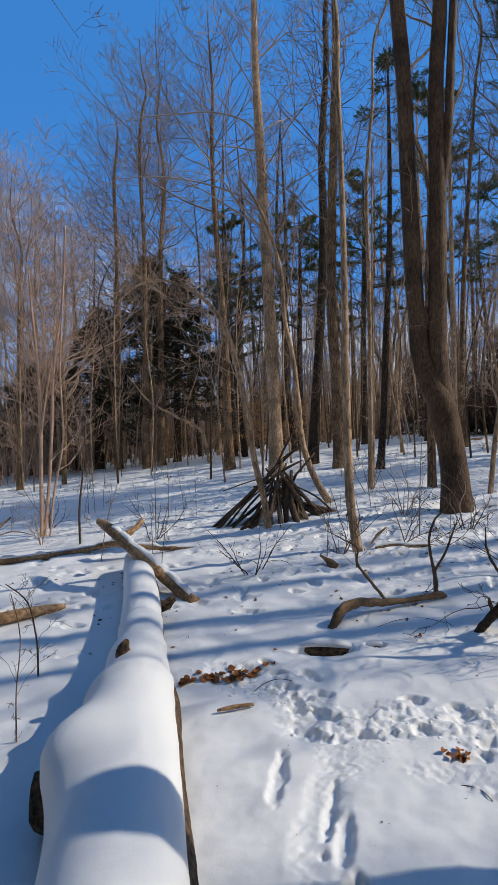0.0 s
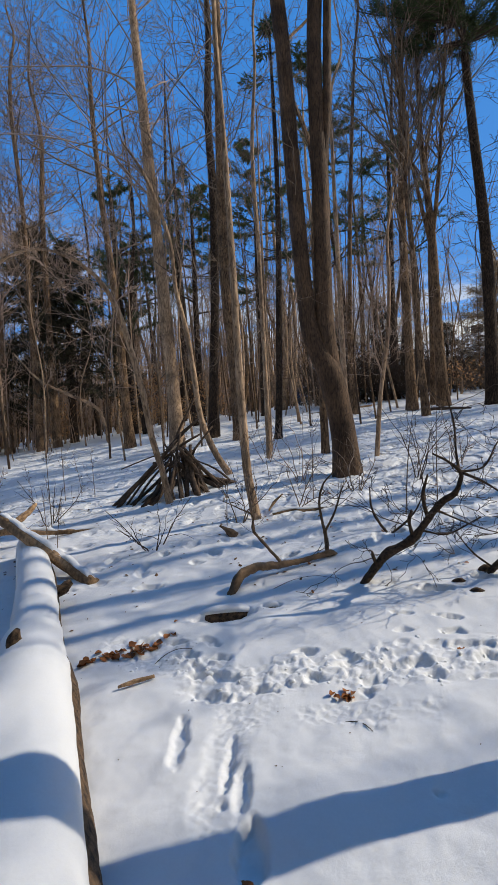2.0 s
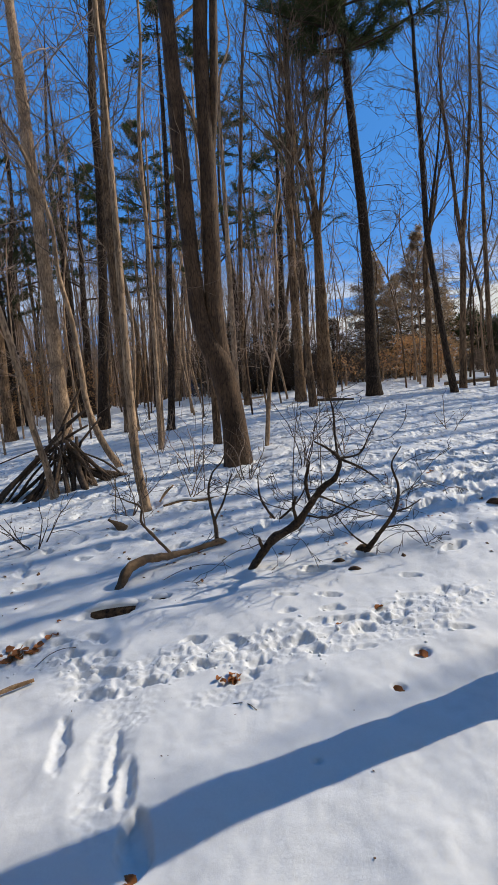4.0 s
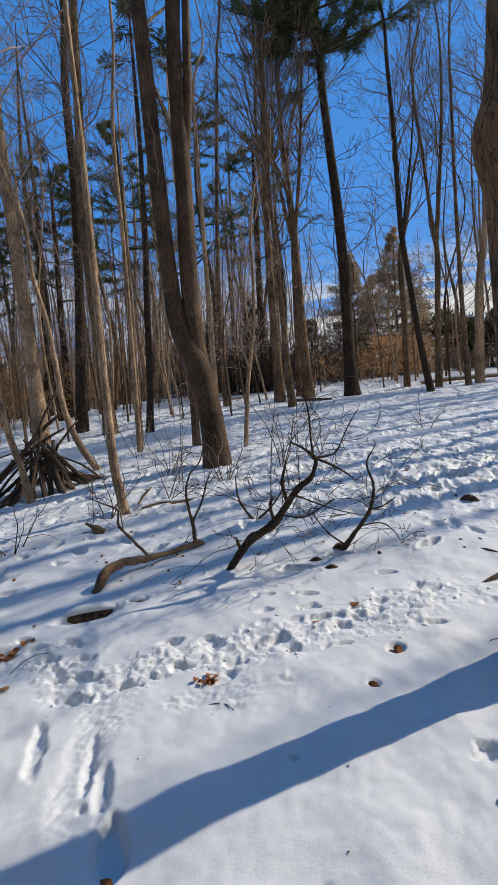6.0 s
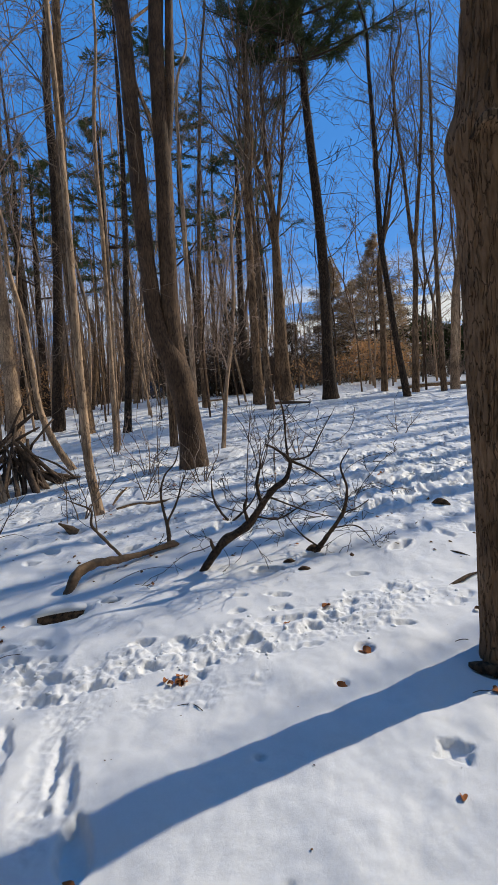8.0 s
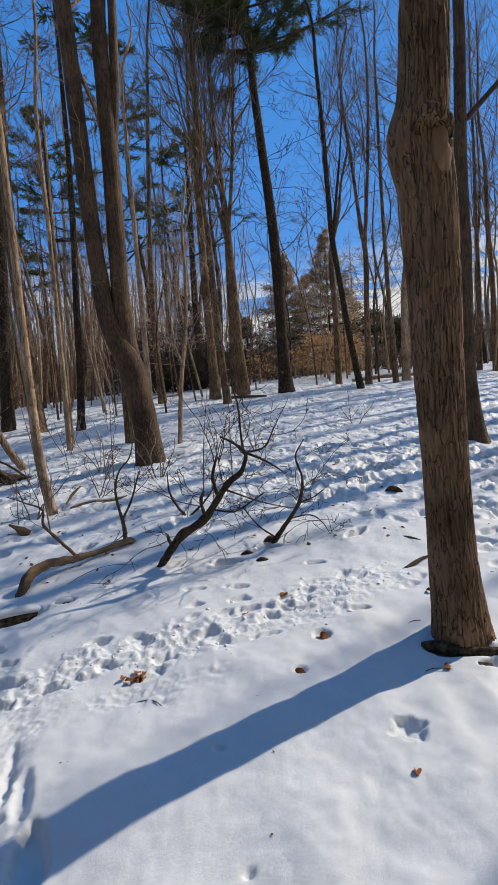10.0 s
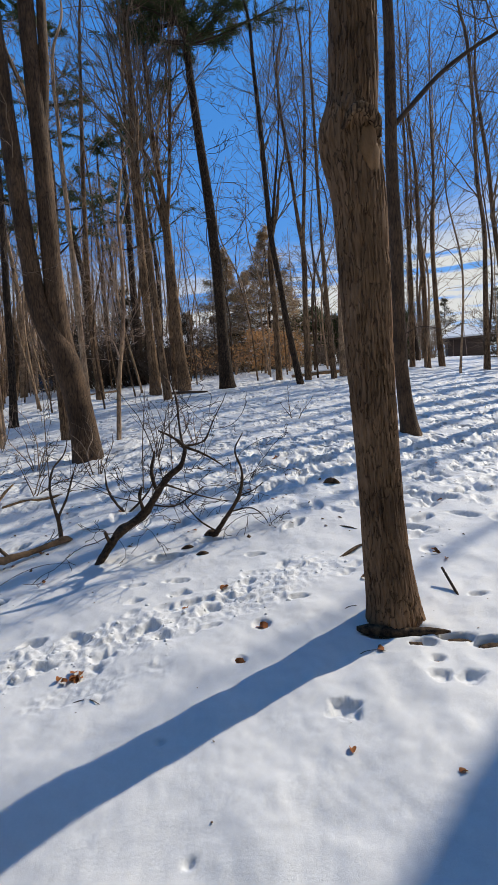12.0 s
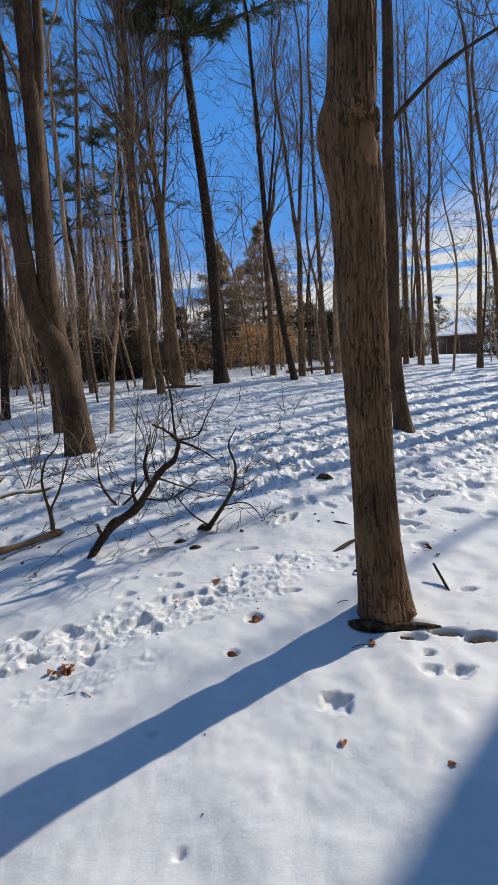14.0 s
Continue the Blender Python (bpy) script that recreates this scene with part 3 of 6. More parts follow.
# ---- trees ----
def bare_tree(name, stems, label, category="tree", bark=BARK_GREY, twig=TWIG, height=0.0, low=0.45, limbs=22, reach=2.6, subs=5, twigs=4, rise=52,
              sides=12, step=0.15, flare=0.16, furrow=0.0, lumps=0.07, seed=1, group="", least=0.0026, lift=0.5, heads=None, wisps=6, rooted=False, girth=0.82, knobs=()):
    """A leafless tree: stems of (x, y, z, r) points, the first one rooted; each carried on upwards to height."""
    rng = np.random.default_rng(seed)
    x, y = stems[0][0][:2]
    tree = thing(name, (x, y, top(x, y)), label, category, group)
    crowns = []
    for j, points in enumerate(stems):
        points = [(*p[:3], p[3] * girth) for p in points]
        if j == 0:
            points[0] = (x, y, top(x, y) - 0.12, points[0][3])
        if height > points[-1][2] + 0.5 and not (rooted and j == 0):
            a, b = Vector(points[-2][:3]), Vector(points[-1][:3])
            d = (b - a).normalized()
            d = (d + Vector((0, 0, 0.6))).normalized()
            h, r, n = height - b.z, points[-1][3], 3
            for q in range(1, n + 1):
                jog = Vector((rng.normal(0, 0.15), rng.normal(0, 0.15), 0))
                c = b + d * (h * q / n) + jog
                points.append((c.x, c.y, c.z, max(r * (1 - 0.8 * q / n), 0.012)))
        part("trunk" if j == 0 else "stem", limb(points, sides if j == 0 else min(sides, 24), step if j == 0 else max(step, 0.08), lumps, furrow if j == 0 else 0, flare if j == 0 else 0, seed + j, knobs=knobs if j == 0 else ()), bark, tree)
        P, R = curve(points, 24)
        if limbs and not (rooted and j == 0):
            zl = low if j == 0 else max(low - 0.2, 0.1)
            crowns.append(crown(rng, P, R, zl, int(limbs * 1.2), reach * 1.15, subs, twigs, rise, least, lift))
            if wisps and j == 0:
                crowns.append(crown(rng, P, R * 0.2, 0.1, wisps, min(reach * 0.4, 1.1), 3, 2, 20, least, 0.2))
    for points in heads or ():
        P, R = curve(points, 10)
        crowns.append(limb(points, 6, 0.12, 0.04, cap=False))
        crowns.append(crown(rng, P, R, 0.25, 9, reach * 0.4, 4, 3, rise, least, lift))
    if crowns:
        tagged(part("crown", joined([(v, np.asarray(f)) for v, f in crowns]), twig, tree, "bare spreading twigs"), kind="stuff")
    return tree


def tufts(rng, at, ways, per, length, width, droop=0.0):
    """Needle sprays: slim blades standing off shoots."""
    c = np.repeat(at, per, 0)
    w = unit(np.repeat(ways, per, 0) + rng.normal(0, 0.55, (len(c), 3)) - np.array([0, 0, droop]))
    l = length * rng.uniform(0.6, 1.3, (len(c), 1))
    s = unit(np.cross(w, rng.normal(size=(len(c), 3)))) * width * rng.uniform(0.7, 1.3, (len(c), 1))
    c = c + rng.normal(0, length * 0.25, c.shape)
    V = np.stack([c - s * 0.5, c + w * l * 0.55 - s, c + w * l, c + w * l * 0.55 + s], 1).reshape(-1, 3)
    i = np.arange(len(c))[:, None] * 4
    return V, i + np.array([[0, 1, 2, 3]])


def evergreen(name, points, label, low, height, reach, shape="pine", bark=BARK_DARK, needle=NEEDLE, limbs=60, per=9, blade=(0.22, 0.016), seed=3, category="tree", density=4, group="", dead=0, snowy=False):
    """A conifer: trunk, whorled limbs and needle sprays. low, height: where its green begins and ends."""
    rng = np.random.default_rng(seed)
    x, y = points[0][:2]
    tree = thing(name, (x, y, top(x, y)), label, category, group)
    points = [(*p[:3], p[3] * 0.85) for p in points]
    points[0] = (x, y, top(x, y) - 0.1, points[0][3])
    if height > points[-1][2]:
        points.append((points[-1][0], points[-1][1], height, 0.02))
    part("trunk", limb(points, 10, 0.25, 0.05, 0, 0.3, seed), bark, tree)
    P, R = curve(points, 40)
    z = low + (height - low) * np.sort(rng.uniform(0, 1, limbs)) ** (1.6 if shape == "spire" else 0.9)
    if shape == "pine":
        z = np.round(z / 0.55) * 0.55 + rng.normal(0, 0.06, limbs)
    if shape == "spire":
        z = np.round(z / 0.42) * 0.42 + rng.normal(0, 0.04, limbs)
    i = np.clip(np.searchsorted(P[:, 2], z), 1, len(P) - 1)
    start = P[i].copy()
    start[:, 2] = z
    f = np.clip((z - low) / (height - low), 0, 1)
    az = rng.uniform(0, 2 * np.pi, limbs)
    if shape == "pine":
        length = reach * (0.45 + 0.75 * np.sin(np.pi * (0.25 + 0.7 * f))) * rng.uniform(0.5, 1.1, limbs) * (1 - 0.45 * f)
        el, lift = np.radians(rng.normal(8, 9, limbs)), 0.25
    elif shape == "spire":
        length = reach * (1.0 - f) * rng.uniform(0.6, 1.15, limbs) + 0.08
        el, lift = np.radians(rng.normal(-22, 7, limbs) + 40 * f), 0.5
    else:
        length = reach * (1.02 - f) * rng.uniform(0.75, 1.1, limbs) + 0.15
        el, lift = np.radians(rng.normal(-14, 8, limbs) + 30 * f), 0.15
    way = np.stack([np.cos(az) * np.cos(el), np.sin(az) * np.cos(el), np.sin(el)], -1)
    P1, R1 = grow(rng, start, way, length, np.maximum(length * 0.014, 0.008), 7, lift, 0.06)
    st, wy, ln, ra = sprouts(rng, P1, R1, density, 0.25, 1.0, 50, (0.25, 0.5), 0.6)
    wy[:, 2] *= 0.4
    P2, R2 = grow(rng, st, wy, ln, ra, 5, 0.2, 0.1)
    wood = [tubes(P1, R1, 4), tubes(P2, np.maximum(R2, 0.004), 3)]
    if dead:
        Q, S = curve(points, 24)
        wood.append(crown(rng, Q, S, 0.25, dead, 1.8, 4, 3, 15, 0.005, 0.1))
    tagged(part("bough_spray", joined(wood), TWIG_DARK, tree, "dark bare limbs"), kind="stuff")
    at, wd = [], []
    for Q in (P1[:, 2:], P2):
        for s in (0.0, 0.5):
            at.append((Q[:, :-1] * (1 - s) + Q[:, 1:] * s).reshape(-1, 3))
            wd.append(unit(Q[:, 1:] - Q[:, :-1]).reshape(-1, 3))
    if snowy:
        V, F = tufts(rng, P1[:, 3:-1].reshape(-1, 3) + np.array([0, 0, 0.05]), np.tile([[0.3, 0, 0.0]], (limbs * 3, 1)), 1, 0.22, 0.06)
        tagged(part("snow_cover", (V, F), SNOW, tree, "scraps of snow on the boughs", smooth=False), kind="stuff")
    V, F = tufts(rng, np.concatenate(at), np.concatenate(wd), per, *blade, droop=0.1 if shape == "pine" else 0.3)
    tagged(part("foliage", (V, F), needle, tree, "fine green needle sprays", smooth=False), kind="stuff")
    return tree


# The near trunk and the forked tree.
MAPLE_STEM = ((0.858, 2.85, 0.1, 0.162), (0.85, 2.852, 0.36, 0.141), (0.838, 2.86, 0.54, 0.133), (0.818, 2.86, 1.02, 0.121), (0.798, 2.86, 1.64, 0.125),
    (0.788, 2.87, 2.23, 0.136), (0.778, 2.87, 2.55, 0.142), (0.753, 2.88, 2.80, 0.154), (0.773, 2.87, 2.99, 0.132), (0.788, 2.87, 3.21, 0.125), (0.808, 2.86, 3.7, 0.11))
bare_tree("maple_tree", [list(MAPLE_STEM), [(0.808, 2.86, 3.6, 0.11), (0.83, 2.86, 5.5, 0.105), (0.8, 2.9, 8.0, 0.09)]],
    "deeply furrowed brown maple trunk with a swollen branch scar", bark=BARK_NEAR, height=13, low=0.5, limbs=14, reach=3.0, sides=220, step=0.013, flare=0.16, furrow=0.010, lumps=0.05, knobs=((-160, 2.83, 0.014, 34, 0.11), (-72, 2.885, 0.026, 34, 0.035), (-60, 2.72, -0.012, 22, 0.12), (-115, 2.92, 0.014, 26, 0.05), (125, 1.5, -0.02, 27, 1.5), (-55, 1.4, -0.016, 24, 1.2)), seed=11, twigs=3, subs=4, rooted=True, wisps=0, girth=1.0)
MAPLE = bpy.data.objects["maple_tree"]


def branch_scar():
    """The smooth oval left where a limb broke off, wrapped on the trunk inside a swollen lip of bark."""
    V, F, rings, k = [], [], 8, 26
    for i in range(rings):
        t = i / (rings - 1)
        for j in range(k):
            a = 2 * math.pi * j / k
            lump = 1 + 0.5 * noise.noise((math.cos(a) * 1.5, math.sin(a) * 1.5, 4.2))
            turn = radians(-62) + 0.078 * t * lump * math.cos(a) / 0.165
            z = 2.7 + 0.13 * t * lump * math.sin(a)
            r = 0.160 - 0.022 * t**3 + 0.006 * noise.noise((a * 2, t * 5, 1.1))
            V.append((0.760 + r * math.cos(turn), 2.875 + r * math.sin(turn), z))
    for i in range(rings - 1):
        for j in range(k):
            F.append([i * k + j, i * k + (j + 1) % k, (i + 1) * k + (j + 1) % k, (i + 1) * k + j])
    part("branch_scar", (np.array(V), F), SCAR, MAPLE, "smooth paler oval scar")


branch_scar()
lip = []
for turn, z, r in ((-118, 2.80, 0.012), (-104, 2.86, 0.024), (-86, 2.885, 0.03), (-66, 2.87, 0.03), (-48, 2.83, 0.026), (-36, 2.77, 0.012)):
    lip.append((0.763 + 0.148 * math.cos(radians(turn)), 2.875 + 0.148 * math.sin(radians(turn)), z, r))
part("bark_lip", limb(lip, 16, 0.008, 0.3, seed=5), BARK_GREY, MAPLE, "dark swollen lip of bark")
bare_tree("forked_maple_tree", [[(-2.16, 7.34, 0.7, 0.255), (-2.23, 7.32, 1.56, 0.217), (-2.34, 7.28, 2.18, 0.225), (-2.57, 7.21, 2.83, 0.166), (-2.63, 7.19, 3.47, 0.143), (-2.67, 7.17, 4.35, 0.143), (-2.71, 7.16, 5.56, 0.136), (-2.74, 7.15, 6.77, 0.128), (-2.81, 7.13, 8.0, 0.125)],
    [(-2.26, 7.3, 1.9, 0.15), (-2.37, 7.28, 2.81, 0.156), (-2.36, 7.28, 3.91, 0.149), (-2.34, 7.29, 5.25, 0.141), (-2.34, 7.29, 6.66, 0.126), (-2.27, 7.31, 7.83, 0.118)],
    [(-2.32, 7.3, 5.0, 0.08), (-2.21, 7.32, 5.84, 0.078), (-2.15, 7.34, 6.85, 0.07), (-2.1, 7.35, 7.77, 0.062)]],
    "smooth grey-brown tree forking into three tall stems", bark=BARK_BROWN, height=15, low=0.6, limbs=12, reach=3.2, sides=28, step=0.07, flare=0.12, seed=12, lumps=0.06, twigs=5)

# The trees round the stick pile.
bare_tree("beech_tree", [[(-7.96, 11.45, 0.9, 0.27), (-7.97, 11.45, 2.14, 0.22), (-8.04, 11.4, 4.58, 0.198), (-8.13, 11.34, 7.18, 0.168), (-8.22, 11.27, 9.94, 0.153), (-8.29, 11.22, 11.95, 0.115), (-8.31, 11.21, 13.8, 0.092)]],
    "tall beech with the sun on its trunk painted as pale bark", bark=BARK_PALE_LIT, twig=TWIG_PALE_LIT, height=17, low=0.36, limbs=28, reach=3.8, rise=38,
    heads=[[(-8.25, 11.27, 10.1, 0.030), (-8.5, 11.09, 10.45, 0.025), (-9.1, 10.61, 10.72, 0.021), (-9.99, 9.78, 10.62, 0.016), (-10.68, 9.02, 10.41, 0.011), (-11.3, 8.4, 10.1, 0.006)],
        [(-8.2, 11.3, 8.0, 0.027), (-8.6, 11.05, 8.4, 0.024), (-9.51, 10.24, 8.82, 0.019), (-10.25, 9.5, 8.91, 0.015), (-10.76, 8.93, 8.83, 0.011), (-11.4, 8.2, 8.5, 0.006)]], sides=20, seed=13, twigs=5)
bare_tree("crooked_tree", [[(-4.26, 7.68, 0.7, 0.075), (-4.48, 7.55, 1.05, 0.068), (-4.65, 7.45, 1.57, 0.062), (-4.74, 7.39, 2.53, 0.052), (-4.79, 7.36, 3.1, 0.048), (-4.9, 7.29, 3.77, 0.043), (-4.95, 7.26, 4.64, 0.038), (-5.08, 7.17, 5.22, 0.036), (-5.27, 7.04, 5.8, 0.03), (-5.49, 6.87, 6.24, 0.02)]],
    "slender tree with a curved foot and crooked stem", bark=BARK_PALE_LIT, low=0.4, limbs=12, reach=1.6, step=0.08, flare=0.1, seed=14, twigs=5)
bare_tree("young_tree", [[(-2.72, 5.4, 0.45, 0.083), (-2.79, 5.36, 0.95, 0.071), (-2.81, 5.35, 1.59, 0.068), (-2.82, 5.35, 2.56, 0.058), (-2.82, 5.35, 3.53, 0.052), (-2.83, 5.34, 4.83, 0.042), (-2.85, 5.33, 5.81, 0.039), (-2.87, 5.32, 6.79, 0.033)]],
    "slim straight young tree with smooth brown bark", bark=BARK_PALE_LIT, girth=0.72, height=9.5, low=0.42, limbs=16, reach=1.5, sides=16, step=0.07, flare=0.15, seed=15, twigs=5)
bare_tree("oak_tree", [[(-6.25, 11.81, 1.0, 0.23), (-6.29, 11.79, 2.95, 0.173), (-6.38, 11.75, 4.98, 0.159), (-6.35, 11.76, 7.29, 0.144), (-6.25, 11.81, 10.18, 0.116), (-6.19, 11.84, 12.21, 0.101)]],
    "dark straight oak trunk with bare upper limbs", height=16, low=0.4, limbs=26, reach=3.0, seed=16)
bare_tree("cherry_tree", [[(-7.78, 13.03, 1.05, 0.22), (-7.66, 13.11, 3.15, 0.164), (-7.51, 13.19, 5.45, 0.148), (-7.41, 13.24, 8.08, 0.14), (-7.41, 13.25, 10.56, 0.123), (-7.27, 13.32, 12.69, 0.099), (-7.23, 13.34, 14.68, 0.082)]],
    "dark scaly-barked cherry with a slightly bent trunk", bark=BARK_DARK, twig=TWIG_DARK, height=17, low=0.4, limbs=26, reach=3.0, lumps=0.14, seed=17)
bare_tree("arching_tree", [[(-4.37, 6.0, 0.45, 0.065), (-4.44, 5.95, 0.95, 0.05), (-4.53, 5.88, 1.44, 0.048), (-4.6, 5.83, 2.08, 0.048), (-4.72, 5.74, 2.81, 0.044), (-4.82, 5.65, 3.29, 0.04), (-4.98, 5.52, 3.66, 0.032), (-5.22, 5.3, 3.92, 0.024), (-5.47, 5.05, 4.03, 0.02), (-5.73, 4.76, 3.93, 0.016), (-5.9, 4.55, 3.66, 0.012)]],
    "thin tree arching over to a drooping tip", bark=BARK_PALE_LIT, twig=TWIG_PALE_LIT, girth=0.92, low=0.4, limbs=16, reach=1.2, step=0.07, flare=0.12, seed=18, rise=35, twigs=5)
bare_tree("oak_tree", [[(-10.94, 13.11, 0.85, 0.25), (-10.98, 13.08, 2.27, 0.177), (-11.01, 13.05, 4.51, 0.158), (-11.1, 12.98, 6.75, 0.131), (-11.2, 12.89, 8.63, 0.112), (-11.26, 12.84, 10.31, 0.093), (-11.28, 12.83, 12.19, 0.084)]],
    "tall oak with many steep bare limbs", height=16, low=0.38, limbs=32, reach=4.6, rise=40, seed=19, subs=6, twigs=4, least=0.005)
for n, (pts, tall) in enumerate((
    ([(-21.3, 16.78, 0.8, 0.27), (-21.3, 16.79, 5.86, 0.187), (-21.27, 16.82, 11.63, 0.13), (-21.3, 16.78, 15.97, 0.087)], 19),
    ([(-18.59, 16.26, 0.7, 0.23), (-18.58, 16.27, 5.51, 0.159), (-18.57, 16.28, 10.82, 0.119), (-18.58, 16.27, 17.5, 0.08)], 21),
    ([(-18.65, 17.28, 0.8, 0.27), (-18.64, 17.29, 5.63, 0.178), (-18.59, 17.34, 11.14, 0.151), (-18.49, 17.45, 15.84, 0.096)], 20),
    ([(-19.4, 10.5, 0.2, 0.15), (-19.3, 10.5, 4.0, 0.11), (-19.4, 10.6, 8.0, 0.07)], 12.5),
    ([(-18.1, 11.6, 0.2, 0.12), (-18.0, 11.6, 3.5, 0.09), (-18.2, 11.6, 7.0, 0.05)], 10.5),
    ([(-20.9, 9.0, 0.2, 0.13), (-20.8, 9.0, 3.5, 0.09), (-20.7, 9.1, 7.0, 0.05)], 11.0))):
    bare_tree("ash_tree", [pts], "straight woodland ash at the clearing's far edge", twig=TWIG if n < 3 else TWIG_PALE_LIT, height=tall, low=0.3, limbs=46, reach=5.2, rise=38, seed=20 + n, group="trees at the clearing's edge", least=0.006, subs=7, twigs=4, lift=0.45)
bare_tree("young_tree", [[(-4.06, 8.74, 0.8, 0.064), (-4.04, 8.75, 2.57, 0.051), (-4.03, 8.75, 4.62, 0.046), (-4.03, 8.75, 6.68, 0.041), (-3.92, 8.8, 7.9, 0.031), (-3.86, 8.83, 9.12, 0.026)]],
    "thin pale young tree with a straight stem", bark=BARK_PALE_LIT, height=11, low=0.4, limbs=16, reach=1.3, seed=24, twigs=5)
bare_tree("young_tree", [[(-4.3, 9.4, 0.9, 0.035), (-4.28, 9.42, 3.2, 0.03), (-4.24, 9.4, 5.6, 0.024), (-4.2, 9.4, 7.6, 0.016)]],
    "very thin pale sapling beside another", bark=BARK_PALE_LIT, low=0.35, limbs=14, reach=1.0, seed=25)
bare_tree("young_tree", [[(-2.98, 8.8, 0.9, 0.1), (-2.98, 8.8, 2.11, 0.076), (-2.99, 8.8, 2.97, 0.067), (-2.99, 8.79, 4.41, 0.058), (-2.98, 8.8, 6.34, 0.048)]],
    "young tree close behind the forked trunk", height=10, low=0.45, limbs=14, reach=1.6, seed=26)
bare_tree("young_tree", [[(-3.09, 10.6, 1.1, 0.085), (-3.09, 10.6, 3.31, 0.067), (-3.09, 10.6, 5.11, 0.056), (-3.09, 10.6, 6.8, 0.045), (-3.04, 10.62, 8.26, 0.034)]],
    "slender tree painted pale for its sunlit edge", bark=BARK_PALE_LIT, height=10.5, low=0.45, limbs=14, reach=1.6, seed=27)
bare_tree("ash_tree", [[(-4.06, 15.05, 1.5, 0.16), (-4.1, 15.04, 3.97, 0.095), (-4.0, 15.06, 6.48, 0.079), (-3.81, 15.11, 9.29, 0.063), (-3.63, 15.15, 11.6, 0.047), (-3.49, 15.19, 13.44, 0.039)]],
    "slender leaning ash with a thin crown", height=15, low=0.4, limbs=20, reach=2.4, seed=28)
bare_tree("bent_sapling", [[(-1.98, 8.34, 0.85, 0.05), (-1.86, 8.36, 1.95, 0.042), (-1.74, 8.39, 2.68, 0.037), (-1.66, 8.41, 3.76, 0.032), (-1.66, 8.41, 4.3, 0.027), (-1.54, 8.43, 5.08, 0.018)]],
    "bent pale sapling with a forked tip", bark=BARK_PALE_LIT, twig=TWIG_PALE_LIT, low=0.3, limbs=14, reach=1.1, step=0.08, seed=29, twigs=5)

# The trees up the bank.
bare_tree("ash_tree", [[(-2.42, 14.84, 1.5, 0.21), (-2.44, 14.84, 3.12, 0.154), (-2.47, 14.83, 5.35, 0.137), (-2.45, 14.84, 7.37, 0.119), (-2.35, 14.85, 9.65, 0.102), (-2.32, 14.86, 11.73, 0.078)]],
    "tall ash on the bank with steep limbs", height=16, low=0.4, limbs=34, reach=3.9, rise=64, seed=31, group="trees on the bank")
bare_tree("ash_tree", [[(-1.78, 12.82, 1.35, 0.14), (-1.85, 12.81, 2.61, 0.098), (-1.91, 12.8, 4.27, 0.083), (-1.95, 12.8, 5.62, 0.069), (-2.02, 12.79, 6.83, 0.055)]],
    "slim dark tree on the bank", height=11, low=0.4, limbs=20, reach=2.5, rise=60, seed=32, group="trees on the bank")
bare_tree("ash_tree", [[(-1.62, 15.02, 1.55, 0.23), (-1.66, 15.02, 3.06, 0.163), (-1.71, 15.01, 4.98, 0.145), (-1.74, 15.01, 6.24, 0.128), (-1.82, 15.0, 7.65, 0.095), (-1.9, 14.99, 8.88, 0.063), (-1.93, 14.99, 10.84, 0.047)],
    [(-1.74, 15.01, 6.1, 0.08), (-1.55, 15.0, 7.4, 0.065), (-1.35, 14.9, 9.2, 0.05), (-1.2, 14.9, 11.2, 0.035)], [(-1.74, 15.01, 5.8, 0.07), (-1.95, 14.9, 7.0, 0.06), (-2.3, 14.8, 9.2, 0.045)]],
    "ash on the bank dividing into steep limbs", height=14.5, low=0.42, limbs=20, reach=3.4, rise=66, seed=33, group="trees on the bank")
bare_tree("ash_tree", [[(-2.0, 15.92, 1.6, 0.135), (-1.96, 15.93, 3.17, 0.104), (-1.92, 15.93, 5.2, 0.094), (-1.89, 15.94, 6.87, 0.076)]],
    "dark tree close beside a larger one", height=13, low=0.45, limbs=20, reach=2.8, rise=62, seed=34, group="trees on the bank")
evergreen("white_pine", [(-0.36, 14.33, 1.5, 0.25), (-0.38, 14.33, 2.89, 0.183), (-0.39, 14.33, 4.68, 0.166), (-0.46, 14.32, 6.45, 0.149), (-0.59, 14.32, 8.2, 0.133), (-0.71, 14.31, 10.06, 0.11), (-0.74, 14.31, 11.32, 0.09)],
    "tall pine with a dark trunk and green top", 10.0, 15.5, 2.5, limbs=120, per=15, seed=35, density=5, dead=55, blade=(0.15, 0.009))
bare_tree("ash_tree", [[(1.62, 13.83, 1.5, 0.12), (1.38, 13.85, 2.98, 0.093), (1.21, 13.87, 4.4, 0.085), (1.09, 13.88, 5.39, 0.085), (1.04, 13.88, 6.77, 0.077), (1.0, 13.88, 8.14, 0.07), (0.93, 13.89, 9.62, 0.056), (0.88, 13.89, 10.81, 0.041)],
    [(1.09, 13.88, 5.3, 0.05), (1.22, 13.9, 6.3, 0.045), (1.38, 13.9, 7.4, 0.03), (1.5, 13.95, 8.6, 0.018)]],
    "leaning dark tree on the bank with a forked stem", height=13, low=0.4, limbs=18, reach=2.3, rise=62, seed=36, bark=BARK_DARK, group="trees on the bank")
bare_tree("ash_tree", [[(1.16, 15.52, 1.6, 0.125), (1.17, 15.51, 3.81, 0.104), (1.18, 15.51, 5.69, 0.087), (1.4, 15.5, 6.58, 0.055), (1.52, 15.49, 7.32, 0.039)]],
    "thin grey tree behind a leaning one", height=11, low=0.45, limbs=18, reach=2.3, rise=62, seed=37, group="trees on the bank")
